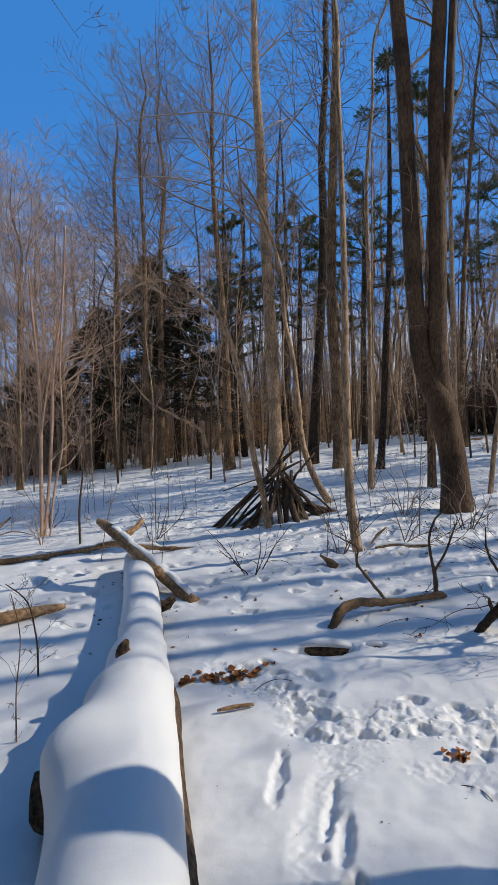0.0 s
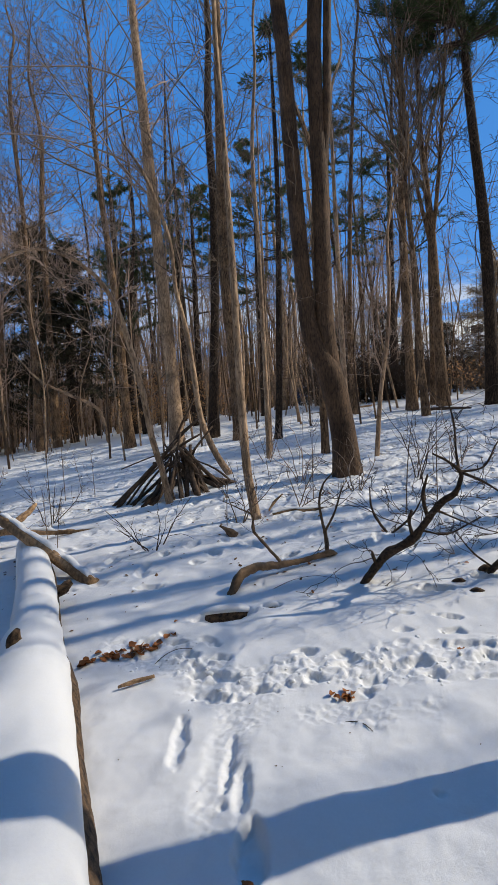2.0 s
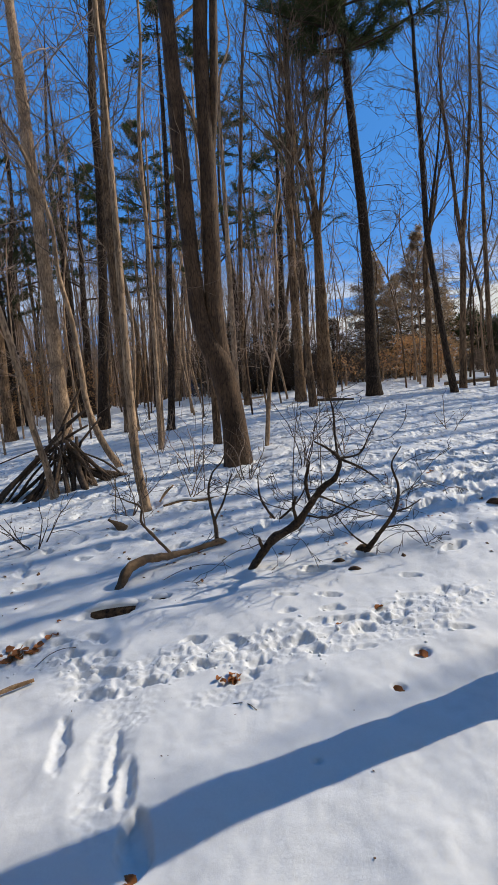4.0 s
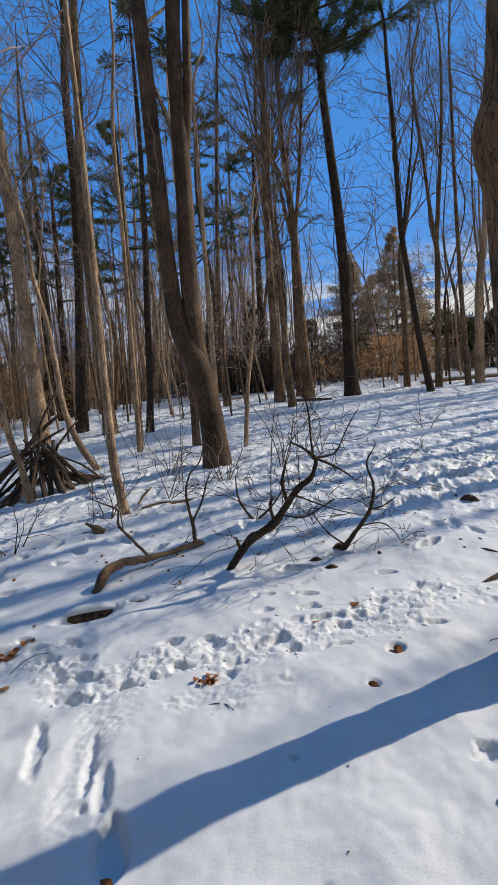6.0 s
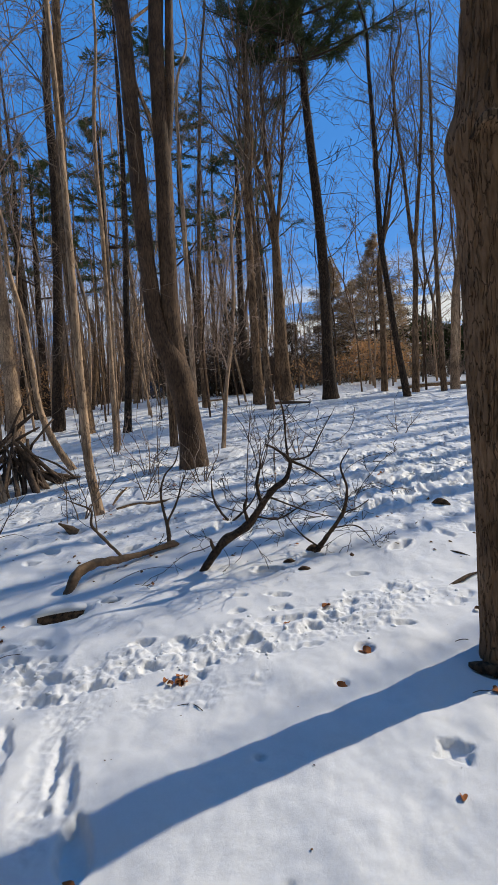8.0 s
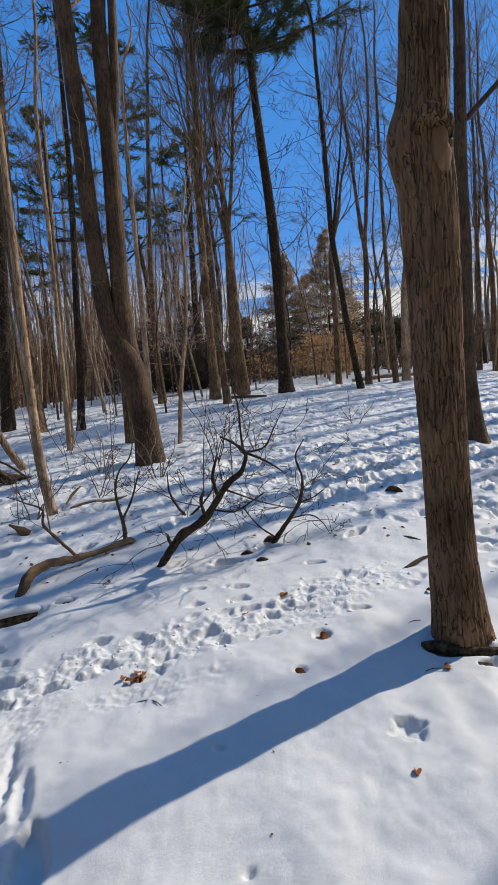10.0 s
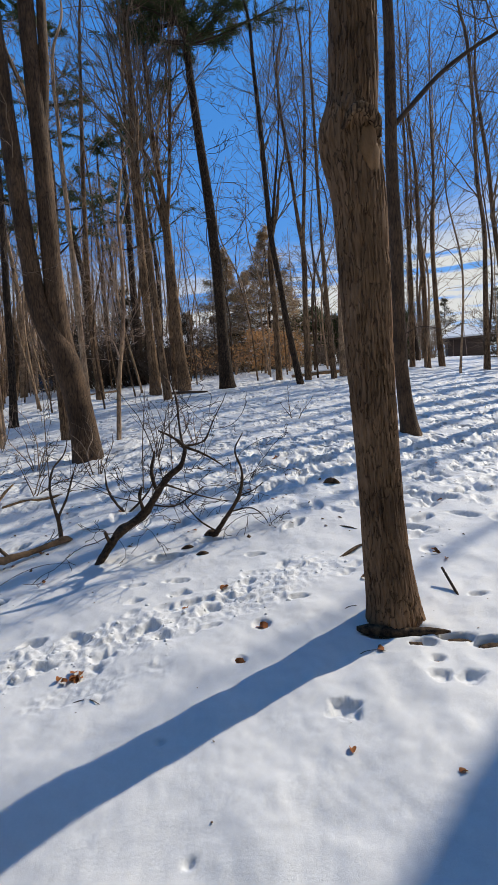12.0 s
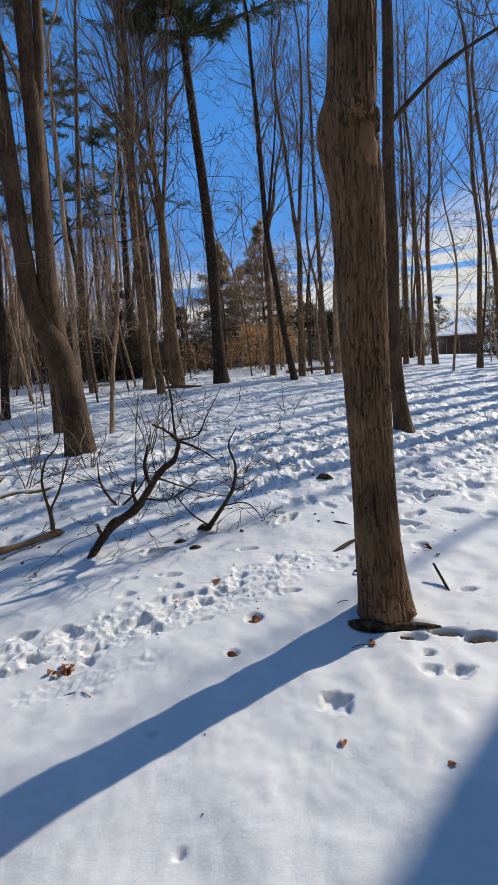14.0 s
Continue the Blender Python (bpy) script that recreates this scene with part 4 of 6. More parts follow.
bare_tree("ash_tree", [[(1.95, 14.97, 1.6, 0.13), (1.99, 14.96, 3.64, 0.092), (2.03, 14.95, 5.42, 0.083), (1.92, 14.97, 6.32, 0.06), (1.79, 14.98, 7.81, 0.052), (1.66, 15.0, 8.99, 0.045), (1.65, 15.0, 10.41, 0.037)],
    [(2.03, 14.95, 5.4, 0.066), (2.2, 14.9, 7.42, 0.052), (2.31, 14.88, 9.51, 0.044), (2.29, 14.89, 10.9, 0.029)]],
    "slim tree forking into two upright stems", height=13, low=0.42, limbs=18, reach=2.3, rise=64, seed=38, group="trees on the bank")
bare_tree("ash_tree", [[(2.7, 14.95, 1.6, 0.11), (2.62, 14.96, 3.58, 0.076), (2.58, 14.97, 5.21, 0.067), (2.55, 14.98, 7.39, 0.052), (2.55, 14.98, 9.51, 0.044)]],
    "thin upright tree on the bank", height=12.5, low=0.4, limbs=20, reach=2.2, rise=64, seed=39, group="trees on the bank")
bare_tree("ash_tree", [[(3.05, 15.29, 1.6, 0.17), (3.06, 15.29, 2.97, 0.131), (3.13, 15.27, 4.47, 0.122), (3.27, 15.24, 5.49, 0.106)]],
    "stout grey tree on the bank, painted pale as sunlit", height=14, low=0.4, limbs=24, reach=3.0, rise=62, seed=40, bark=BARK_PALE_LIT, group="trees on the bank")
bare_tree("beech_tree", [[(2.31, 6.95, 0.7, 0.16), (2.24, 6.98, 1.33, 0.117), (2.21, 6.99, 2.08, 0.105), (2.22, 6.98, 3.17, 0.099), (2.21, 6.99, 4.23, 0.094), (2.23, 6.98, 5.25, 0.086), (2.24, 6.98, 6.23, 0.077)]],
    "smooth dark beech with one long side limb", bark=BARK_BROWN, twig=TWIG_DARK, height=11, low=0.6, limbs=16, reach=2.8, sides=20, step=0.08, flare=0.45, seed=41,
    heads=[[(2.25, 7.0, 4.75, 0.034), (2.53, 6.95, 5.01, 0.032), (2.82, 6.85, 5.26, 0.028), (3.12, 6.72, 5.42, 0.024), (3.45, 6.56, 5.54, 0.02), (4.1, 6.2, 5.9, 0.012)]])
for n, (pts, tall) in enumerate((
    ([(6.02, 18.23, 1.8, 0.125), (6.08, 18.22, 4.81, 0.088), (6.06, 18.22, 6.7, 0.077), (6.06, 18.22, 9.45, 0.057)], 14),
    ([(6.22, 17.27, 1.7, 0.14), (6.19, 17.28, 4.25, 0.093), (6.1, 17.31, 6.42, 0.083), (6.08, 17.32, 8.18, 0.064)], 13),
    ([(6.91, 17.81, 1.75, 0.14), (6.78, 17.86, 4.31, 0.096), (6.75, 17.87, 6.55, 0.076), (6.84, 17.84, 7.8, 0.056)], 13),
    ([(7.44, 15.68, 1.5, 0.125), (7.45, 15.67, 4.21, 0.084), (7.45, 15.67, 5.84, 0.075), (7.33, 15.73, 6.98, 0.066), (7.28, 15.75, 9.04, 0.057), (7.13, 15.82, 11.22, 0.049)], 14),
    ([(8.37, 16.06, 1.6, 0.15), (8.2, 16.15, 4.25, 0.104), (8.03, 16.24, 5.97, 0.078), (7.92, 16.29, 7.65, 0.069), (7.74, 16.37, 9.32, 0.06)], 13),
    # this one stands unseen, set to lay a shadow band by the fallen branch
    ([(5.3, 8.35, 0.8, 0.16), (5.2, 8.4, 3.0, 0.13), (5.16, 8.42, 4.53, 0.125), (5.13, 8.44, 6.1, 0.12), (5.15, 8.43, 7.34, 0.11)], 13))):
    bare_tree("ash_tree", [pts], "slim upright tree with steep branches on the bank", height=tall, low=0.35, limbs=27, reach=3.0, rise=62, seed=45 + n, group="trees on the bank")

# Out of view: placed and leaned so that its shadow covers the near right corner.
bare_tree("maple_tree", [[(6.75, 7.05, 0.8, 0.46), (7.55, 7.25, 2.9, 0.42), (9.97, 7.83, 9.1, 0.42), (11.05, 8.05, 12.0, 0.36)]],
    "stout leaning maple shading the near snow", height=16, low=0.6, limbs=16, reach=3.4, seed=52, girth=1.0, twigs=3)

# The clump of pale saplings.
bare_tree("sapling_clump", [[(-8.75, 5.1, 0.1, 0.045), (-8.75, 5.1, 1.13, 0.041), (-8.75, 5.1, 2.15, 0.041), (-8.77, 5.06, 3.27, 0.03), (-8.81, 4.98, 4.28, 0.025), (-8.83, 4.95, 4.88, 0.015)],
    [(-8.73, 5.14, 0.08, 0.043), (-8.68, 5.22, 1.13, 0.036), (-8.65, 5.26, 2.05, 0.036), (-8.63, 5.3, 3.18, 0.031), (-8.55, 5.43, 4.32, 0.026), (-8.51, 5.49, 5.79, 0.016)],
    [(-8.43, 5.06, 0.06, 0.025), (-8.38, 5.13, 0.94, 0.025), (-8.31, 5.24, 1.64, 0.02), (-8.32, 5.23, 3.14, 0.02), (-8.28, 5.29, 4.65, 0.015)],
    [(-8.75, 5.1, 1.9, 0.025), (-8.6, 5.15, 2.8, 0.02), (-8.45, 5.2, 3.5, 0.014)]],
    "clump of thin pale pinkish sapling stems", category="sapling", bark=SAPLING, twig=SAPLING, low=0.35, limbs=14, reach=1.5, sides=8, step=0.1, flare=0.05, seed=55)
bare_tree("sapling", [[(-7.09, 4.76, 0.1, 0.024), (-7.09, 4.75, 0.76, 0.022), (-7.07, 4.79, 1.2, 0.018), (-7.03, 4.84, 2.16, 0.011)]],
    "single thin sapling standing in snow", category="sapling", bark=TWIG_DARK, low=0.4, limbs=7, reach=0.7, sides=6, flare=0.0, seed=56, twigs=2, subs=3)
bare_tree("seedling", [[(-3.64, 2.03, 0.0, 0.011), (-3.65, 2.02, 0.35, 0.008), (-3.68, 1.96, 0.6, 0.006), (-3.74, 1.85, 0.72, 0.004)]],
    "knee-high leafless seedling in the snow", category="seedling", low=0.3, limbs=7, reach=0.35, sides=6, step=0.05, flare=0, seed=57, twigs=0, subs=2, least=0.0016)
bare_tree("seedling", [[(-3.01, 1.53, -0.02, 0.007), (-3.01, 1.53, 0.27, 0.005), (-3.0, 1.55, 0.62, 0.004), (-3.02, 1.51, 0.85, 0.003)]],
    "thin upright leafless seedling in the snow", category="seedling", low=0.3, limbs=5, reach=0.3, sides=6, step=0.05, flare=0, seed=58, twigs=0, subs=2, least=0.0014)
rng = np.random.default_rng(77)
for n in range(34):     # thin shoots standing in the snow
    a, r = radians(rng.uniform(6, 62)), rng.uniform(5.2, 13)
    x, y = -r * math.sin(a), r * math.cos(a)
    h, z = rng.uniform(0.3, 1.3), top(x, y)
    lean = rng.normal(0, 0.12, 2) * h
    bare_tree("shoot", [[(x, y, z, 0.004 + 0.004 * h), (x + lean[0] * 0.4, y + lean[1] * 0.4, z + h * 0.5, 0.003 + 0.003 * h), (x + lean[0], y + lean[1], z + h, 0.0025)]],
        "thin leafless shoot rising from the snow", category="shoot", bark=TWIG, low=0.35, limbs=4, reach=0.4 * h, sides=5, step=0.1, flare=0, seed=300 + n, twigs=0, subs=2, least=0.002, group="shoots in the snow")

# Thin young trees between the larger ones.
rng = np.random.default_rng(33)
SLIM = []
for n in range(5):
    q = rng.normal(0, 0.22, (4, 2))
    h = rng.uniform(5.5, 8.5)
    z = top(0, 40)
    SLIM.append(bare_tree("slim_tree", [[(0, 40, z, 0.035), (q[1, 0], 40 + q[1, 1], z + h * 0.35, 0.026), (q[2, 0] * 1.4, 40 + q[2, 1] * 1.4, z + h * 0.7, 0.017), (q[3, 0] * 2, 40 + q[3, 1] * 2, z + h, 0.006)]],
        "thin leafless young tree in the snowy wood", bark=(BARK_PALE_LIT, BARK_GREY, BARK_BROWN)[n % 3], twig=(TWIG, TWIG_PALE_LIT)[n % 2], low=0.22, limbs=11, reach=1.5, subs=3, twigs=3, rise=50, sides=7, step=0.3, flare=0.05, seed=140 + n, group="slim young trees", wisps=0, least=0.003))
slots = []
while len(slots) < 84:
    a, r = radians(rng.uniform(-29, 66)), rng.uniform(8.5, 24)
    edge = 17 if a > radians(44) else 12.5 if a > radians(8) else 15.5
    if r > edge and all(math.hypot(-r * math.sin(a) - u, r * math.cos(a) - v) > 0.7 for u, v in slots):
        slots.append((-r * math.sin(a), r * math.cos(a)))
for n, (x, y) in enumerate(slots):
    k = rng.uniform(0.75, 1.25)
    m = Matrix.Translation((x, y, top(x, y) - 0.03)) @ Matrix.Rotation(rng.uniform(0, 6.28), 4, "Z") @ Matrix.Diagonal((k, k, k, 1))
    if n < len(SLIM):
        SLIM[n].matrix_world = m
    else:
        copy_thing(SLIM[n % len(SLIM)], m)

# Conifers further back.
evergreen("white_pine", [(-4.93, 11.21, 1.0, 0.115), (-4.85, 11.24, 2.16, 0.09), (-4.77, 11.27, 3.84, 0.086), (-4.68, 11.31, 5.64, 0.078), (-4.64, 11.33, 6.94, 0.066), (-4.62, 11.33, 9.27, 0.045)],
    "slim dark tree with sparse bare side limbs", 9.2, 10.5, 0.5, limbs=8, per=3, seed=60, density=2, dead=16)
evergreen("white_pine", [(-6.2, 18.6, 1.6, 0.2), (-6.1, 18.6, 6, 0.16), (-6.0, 18.6, 10, 0.11)], "pine with green tiered boughs behind the forked tree", 6.2, 14.2, 3.3, limbs=27, per=16, seed=61, density=5, blade=(0.13, 0.009), group="pines", dead=8)
evergreen("white_pine", [(-3.9, 20.5, 1.7, 0.2), (-3.9, 20.5, 6, 0.15), (-3.8, 20.5, 10, 0.1)], "pine with green tiered boughs behind slim trees", 6.8, 12.0, 3.0, limbs=24, per=16, seed=62, density=4, blade=(0.13, 0.009), group="pines", dead=8)
evergreen("white_pine", [(-16.7, 19.9, 1.2, 0.2), (-16.7, 19.9, 6, 0.15), (-16.6, 19.9, 10, 0.1)], "pine with loose green boughs among bare trees", 6.0, 12.8, 3.4, limbs=52, per=13, seed=63, density=4, blade=(0.16, 0.013), group="pines", dead=14)
evergreen("white_pine", [(-12.8, 20.6, 1.2, 0.2), (-12.8, 20.6, 6, 0.15), (-12.7, 20.6, 10, 0.1)], "pine with loose green boughs among bare trees", 6.6, 12.6, 3.2, limbs=44, per=12, seed=163, density=4, blade=(0.16, 0.013), group="pines", dead=14)
evergreen("white_pine", [(-9.4, 20.2, 1.4, 0.18), (-9.4, 20.2, 6, 0.14), (-9.3, 20.2, 10, 0.1)], "pine with loose green boughs among bare trees", 7.0, 13.2, 2.8, limbs=34, per=12, seed=164, density=4, blade=(0.16, 0.013), group="pines", dead=14)
for n, (x, y, low, high, reach) in enumerate(((-19.6, 19.3, 3.8, 10.6, 3.8), (-21.6, 18.9, 3.6, 12.0, 4.4), (-24.6, 18.0, 3.2, 9.4, 4.0), (-28.6, 16.2, 2.0, 6.4, 3.6), (-30.5, 18.5, 2.2, 7.0, 3.6))):
    evergreen("hemlock", [(x, y, 1, 0.24), (x, y, 5, 0.18), (x + 0.2, y, 8, 0.1)], "dense dark hemlock behind bare trunks", low, high, reach, shape="cone", needle=NEEDLE_DULL, limbs=90, per=5, seed=65 + n, density=5, blade=(0.27, 0.024), group="hemlocks", dead=14)
for n, (x, y, high, reach, many) in enumerate(((-0.5, 25.2, 8.0, 3.0, 210), (0.55, 26.4, 7.2, 2.9, 170), (1.5, 24.6, 8.7, 2.9, 210), (2.5, 26.6, 6.8, 2.2, 140), (-2.6, 27.0, 5.6, 1.3, 110), (-9.2, 27.0, 7.0, 1.6, 110), (-4.6, 22.0, 6.0, 1.4, 110), (14.3, 26.2, 9.5, 2.4, 120), (3.3, 29.0, 6.0, 1.3, 90), (-7.4, 25.0, 5.4, 1.3, 100), (8.3, 28.4, 5.0, 1.7, 110), (20.6, 52.5, 9.0, 3.2, 120), (16.8, 53.0, 7.6, 3.0, 110), (25.0, 51.0, 9.5, 3.2, 110))):
    evergreen("spruce", [(x, y, 1, 0.12), (x, y, 3, 0.09), (x, y, 5, 0.06)], "brownish spruce with drooping tiered boughs", 2.2, high, reach, shape="spire", needle=NEEDLE_BROWN if n < 4 else NEEDLE_DULL, limbs=many, per=2, seed=75 + n, density=6 if n < 4 else 5, blade=(0.19, 0.011), group="spruces", snowy=True)


def brush(x, y, height, spread, stems, seed, twig, label):
    """A big leafless shrub: many stems fanning from one foot into a mass of fine twigs."""
    rng = np.random.default_rng(seed)
    z = top(x, y)
    ob = thing("leafless_shrub", (x, y, z), label, "shrub", "brush at the wood's edge")
    a, o = rng.uniform(0, 6.28, stems), np.sqrt(rng.uniform(0, 1, stems)) * spread
    start = np.stack([x + 0.4 * o * np.cos(a), y + 0.4 * o * np.sin(a), np.full(stems, z - 0.05)], -1)
    way = np.stack([0.5 * o / spread * np.cos(a), 0.5 * o / spread * np.sin(a), np.ones(stems)], -1)
    P, R = grow(rng, start, way, height * rng.uniform(0.5, 1.05, stems), np.full(stems, 0.018), 7, 0.1, 0.14)
    st, wy, ln, ra = sprouts(rng, P, R, 9, 0.12, 1.0, 48, (0.2, 0.5), 0.5)
    P2, R2 = grow(rng, st, wy, ln, ra, 5, 0.2, 0.2)
    st, wy, ln, ra = sprouts(rng, P2, R2, 4, 0.1, 1.0, 42, (0.3, 0.7), 0.6)
    P3, R3 = grow(rng, st, wy, ln, ra, 3, 0.1, 0.2)
    for k in range(stems):
        part("stem", tubes(P[k:k + 1], R[k:k + 1], 5), twig, ob)
    tagged(part("twig_spray", joined([tubes(P2, np.maximum(R2, 0.005), 3), tubes(P3, np.maximum(R3, 0.0045), 3)]), twig, ob, "fine bare twigs"), kind="stuff")


for n, (x, y, h, w, k) in enumerate(((-4.4, 20.6, 2.6, 1.3, 46), (-3.1, 20.2, 2.4, 1.1, 40), (-5.7, 21.8, 2.8, 1.4, 46), (-2.2, 21.4, 2.0, 1.0, 30), (-7.2, 22.6, 2.6, 1.5, 40), (-1.0, 22.0, 1.6, 1.0, 26), (4.2, 22.5, 1.5, 1.2, 26), (6.6, 24.0, 1.8, 1.4, 30), (9.4, 27.0, 2.4, 1.6, 36), (7.6, 26.5, 3.6, 1.4, 40), (8.7, 28.5, 3.4, 1.3, 36), (14.4, 28.0, 3.6, 1.4, 36), (16.5, 28.0, 2.8, 1.9, 36))):
    brush(x, y, h, w, k, 500 + n, TWIG_DARK if n < 5 else TWIG, "dense dark brown leafless shrub")
for n, (x, y, h, w, k) in enumerate(((-24.5, 14.2, 5.5, 2.6, 16), (-23.4, 12.0, 5.0, 2.2, 14), (-26.0, 17.0, 5.0, 2.6, 16))):
    brush(x, y, h, w, k, 520 + n, SAPLING if n % 2 else TWIG_PALE_LIT, "tall pinkish thicket of leafless stems")


def leafy_beech(x, y, height, spread, count, seed):
    """A young beech that keeps its withered leaves."""
    rng = np.random.default_rng(seed)
    z = top(x, y)
    tree = thing("young_beech", (x, y, z), "young beech holding withered orange-tan leaves", "tree", "leafy young beeches")
    points = [(x, y, z - 0.1, 0.05), (x + 0.05, y, z + height * 0.5, 0.035), (x, y, z + height, 0.01)]
    part("trunk", limb(points, 8, 0.2), BARK_PALE_LIT, tree)
    P, R = curve(points, 16)
    part("crown", crown(rng, P, R, 0.12, 22, spread, 3, 2, 22, 0.005, 0.2), TWIG, tree, "bare spreading twigs")
    clump = rng.integers(0, 70, count)
    ca, ch, cr = rng.uniform(0, 6.28, 70), rng.uniform(0.1, 1, 70), np.sqrt(rng.uniform(0, 1, 70)) * spread
    cr *= 1.05 - 0.6 * ch
    c = np.stack([x + cr[clump] * np.cos(ca[clump]), y + cr[clump] * np.sin(ca[clump]), z + 0.2 + ch[clump] * height], -1)
    c += rng.normal(0, 1, (count, 3)) * np.array([0.24, 0.24, 0.07])
    V, F = tufts(rng, c, np.tile([[0, 0, -0.3]], (count, 1)), 1, 0.09, 0.026)
    tagged(part("foliage", (V, F), BEECH_LEAF, tree, "withered tan leaves", smooth=False), kind="stuff")


for n, (x, y, h, s, c) in enumerate(((0.95, 20.0, 1.5, 1.1, 1300), (1.9, 20.4, 1.3, 0.9, 800), (-0.2, 20.6, 1.0, 0.9, 350), (-1.5, 19.5, 0.9, 0.8, 200),
        (-13.9, 19.0, 2.8, 1.6, 1800), (-15.6, 19.5, 2.4, 1.4, 1200), (-22.6, 20.5, 3.0, 1.3, 900), (-11.8, 19.6, 2.0, 1.1, 700), (-20.2, 19.2, 2.0, 1.2, 600))):
    leafy_beech(x, y, h, s, c, 90 + n)

# ---- woods behind ----
MODELS = []
rng = np.random.default_rng(8)
for n in range(6):
    h = rng.uniform(12, 17)
    q = rng.normal(0, 0.25, (4, 2))
    base = top(0, 60)
    pts = [(q[0, 0] * 0, 60.0, base, 0.19), (q[1, 0], 60 + q[1, 1], base + h * 0.3, 0.14), (q[2, 0], 60 + q[2, 1], base + h * 0.6, 0.09), (q[3, 0], 60 + q[3, 1], base + h, 0.02)]
    MODELS.append(bare_tree("woodland_tree", [pts], "bare woodland tree among many", bark=(BARK_GREY, BARK_DARK, BARK_PALE_LIT)[n % 3], low=0.34, limbs=10, reach=3.4, subs=4, twigs=3, rise=58, sides=7, step=0.8, seed=110 + n, group="woods behind", least=0.0068, wisps=0))
spots = []
tries = 0
while len(spots) < 120 and tries < 9000:
    tries += 1
    a, r = radians(rng.uniform(-40, 72) if len(spots) < 60 else rng.uniform(36, 70) if len(spots) < 92 else rng.uniform(8, 46)), rng.uniform(17, 62 if len(spots) < 60 else 42)
    near_edge = 29 if a > radians(40) else 23 if a > radians(8) else 19
    if r < near_edge or (a < radians(6) and (r < 27 or rng.uniform() < 0.55)):
        continue
    x, y = -r * math.sin(a), r * math.cos(a)
    if all(math.hypot(x - u, y - v) > 1.5 for u, v in spots):
        spots.append((x, y))
# Unseen trees added beside and behind the path to cut down the skylight.
for x, y in ((6.4, 3.2), (11, 5.5), (8.5, 1.0), (14, 3), (16, 7.5), (12.5, 0.5), (-12, 2.0), (-14, 4.5), (-10, -4), (5, -6), (-4, -9), (0, -12), (12, -7), (-8, -8), (-15, -3), (-6, -15), (7, -11), (3, -16), (-18, 0), (-12, -12), (16, -3), (20, 2), (-20, -8), (-3.5, -5.5), (9, -3.5), (-7, -3), (8.0, 4.5), (11.8, 8.0)):
    spots.append((x, y))
for n, (x, y) in enumerate(spots):
    s = rng.uniform(0.8, 1.15)
    m = Matrix.Translation((x, y, top(x, y) - 0.05)) @ Matrix.Rotation(rng.uniform(0, 6.28), 4, "Z") @ Matrix.Diagonal((s, s, s * rng.uniform(0.9, 1.1), 1))
    if n < len(MODELS):
        MODELS[n].matrix_world = m
    else:
        copy_thing(MODELS[n % len(MODELS)], m)


# Slim trees along the top of the bank.
for n, (x, y) in enumerate(((6.5, 22), (8.2, 24), (11.6, 21.5), (9.5, 26.5), (7.4, 27), (5.0, 24.5), (10.2, 29), (12.9, 22.4), (10.4, 19.5), (4.2, 21.0))):
    k = rng.uniform(0.5, 0.65)
    copy_thing(MODELS[n % len(MODELS)], Matrix.Translation((x, y, top(x, y) - 0.05)) @ Matrix.Rotation(n * 1.7, 4, "Z") @ Matrix.Diagonal((k, k, k * 1.5, 1)))

# Unseen pines added behind and beside the path, closing the wood and blocking skylight.
DENSE = evergreen("white_pine", [(0, 70, 2, 0.22), (0, 70, 8, 0.15), (0.1, 70, 12, 0.08)], "dense green pine added out of view to block skylight", top(0, 70) + 1.2, top(0, 70) + 15, 3.6, limbs=70, per=10, blade=(0.5, 0.085), seed=131, density=4, group="pines")
for n in range(16):
    a, r = radians(118 + 132 * (n % 9 + (0.5 if n > 8 else 0.0)) / 8), 8.2 if n < 9 else 12.5
    x, y = r * math.sin(a), r * math.cos(a)
    m = Matrix.Translation((x, y, top(x, y) - 0.05)) @ Matrix.Rotation(n * 1.3, 4, "Z")
    if n:
        copy_thing(DENSE, m)
    else:
        DENSE.matrix_world = m

# Tall unseen trees added up the bank sunwards to draw long shadows on the snow.
STRAIGHT = bare_tree("woodland_tree", [[(0, 60, top(0, 60), 0.2), (0.1, 60, top(0, 60) + 5, 0.15), (0.3, 60.1, top(0, 60) + 10, 0.1), (0.4, 60, top(0, 60) + 15, 0.03)]],
    "straight bare tree on the sunny bank, out of view", bark=BARK_GREY, low=0.6, limbs=7, reach=2.4, subs=3, twigs=2, rise=60, sides=8, step=0.8, seed=119, group="woods behind", wisps=0)
for n, (x, y) in enumerate(((10.2, 13.8), (9.4, 15.2), (10.3, 17.0), (11.0, 18.9), (8.3, 11.9), (14.2, 17.4), (13.0, 20.5), (12.5, 16.5), (9.6, 12.9), (11.6, 12.2), (12.8, 14.6), (8.7, 13.1), (13.6, 12.4), (10.9, 15.7), (15.2, 15.2), (12.9, 18.6), (7.6, 10.9))):
    k = rng.uniform(0.7, 1.1)
    m = Matrix.Translation((x, y, top(x, y) - 0.05)) @ Matrix.Rotation(rng.uniform(0, 6.28), 4, "Z") @ Matrix.Diagonal((k, k, 1, 1))
    if n:
        copy_thing(STRAIGHT, m)
    else:
        STRAIGHT.matrix_world = m


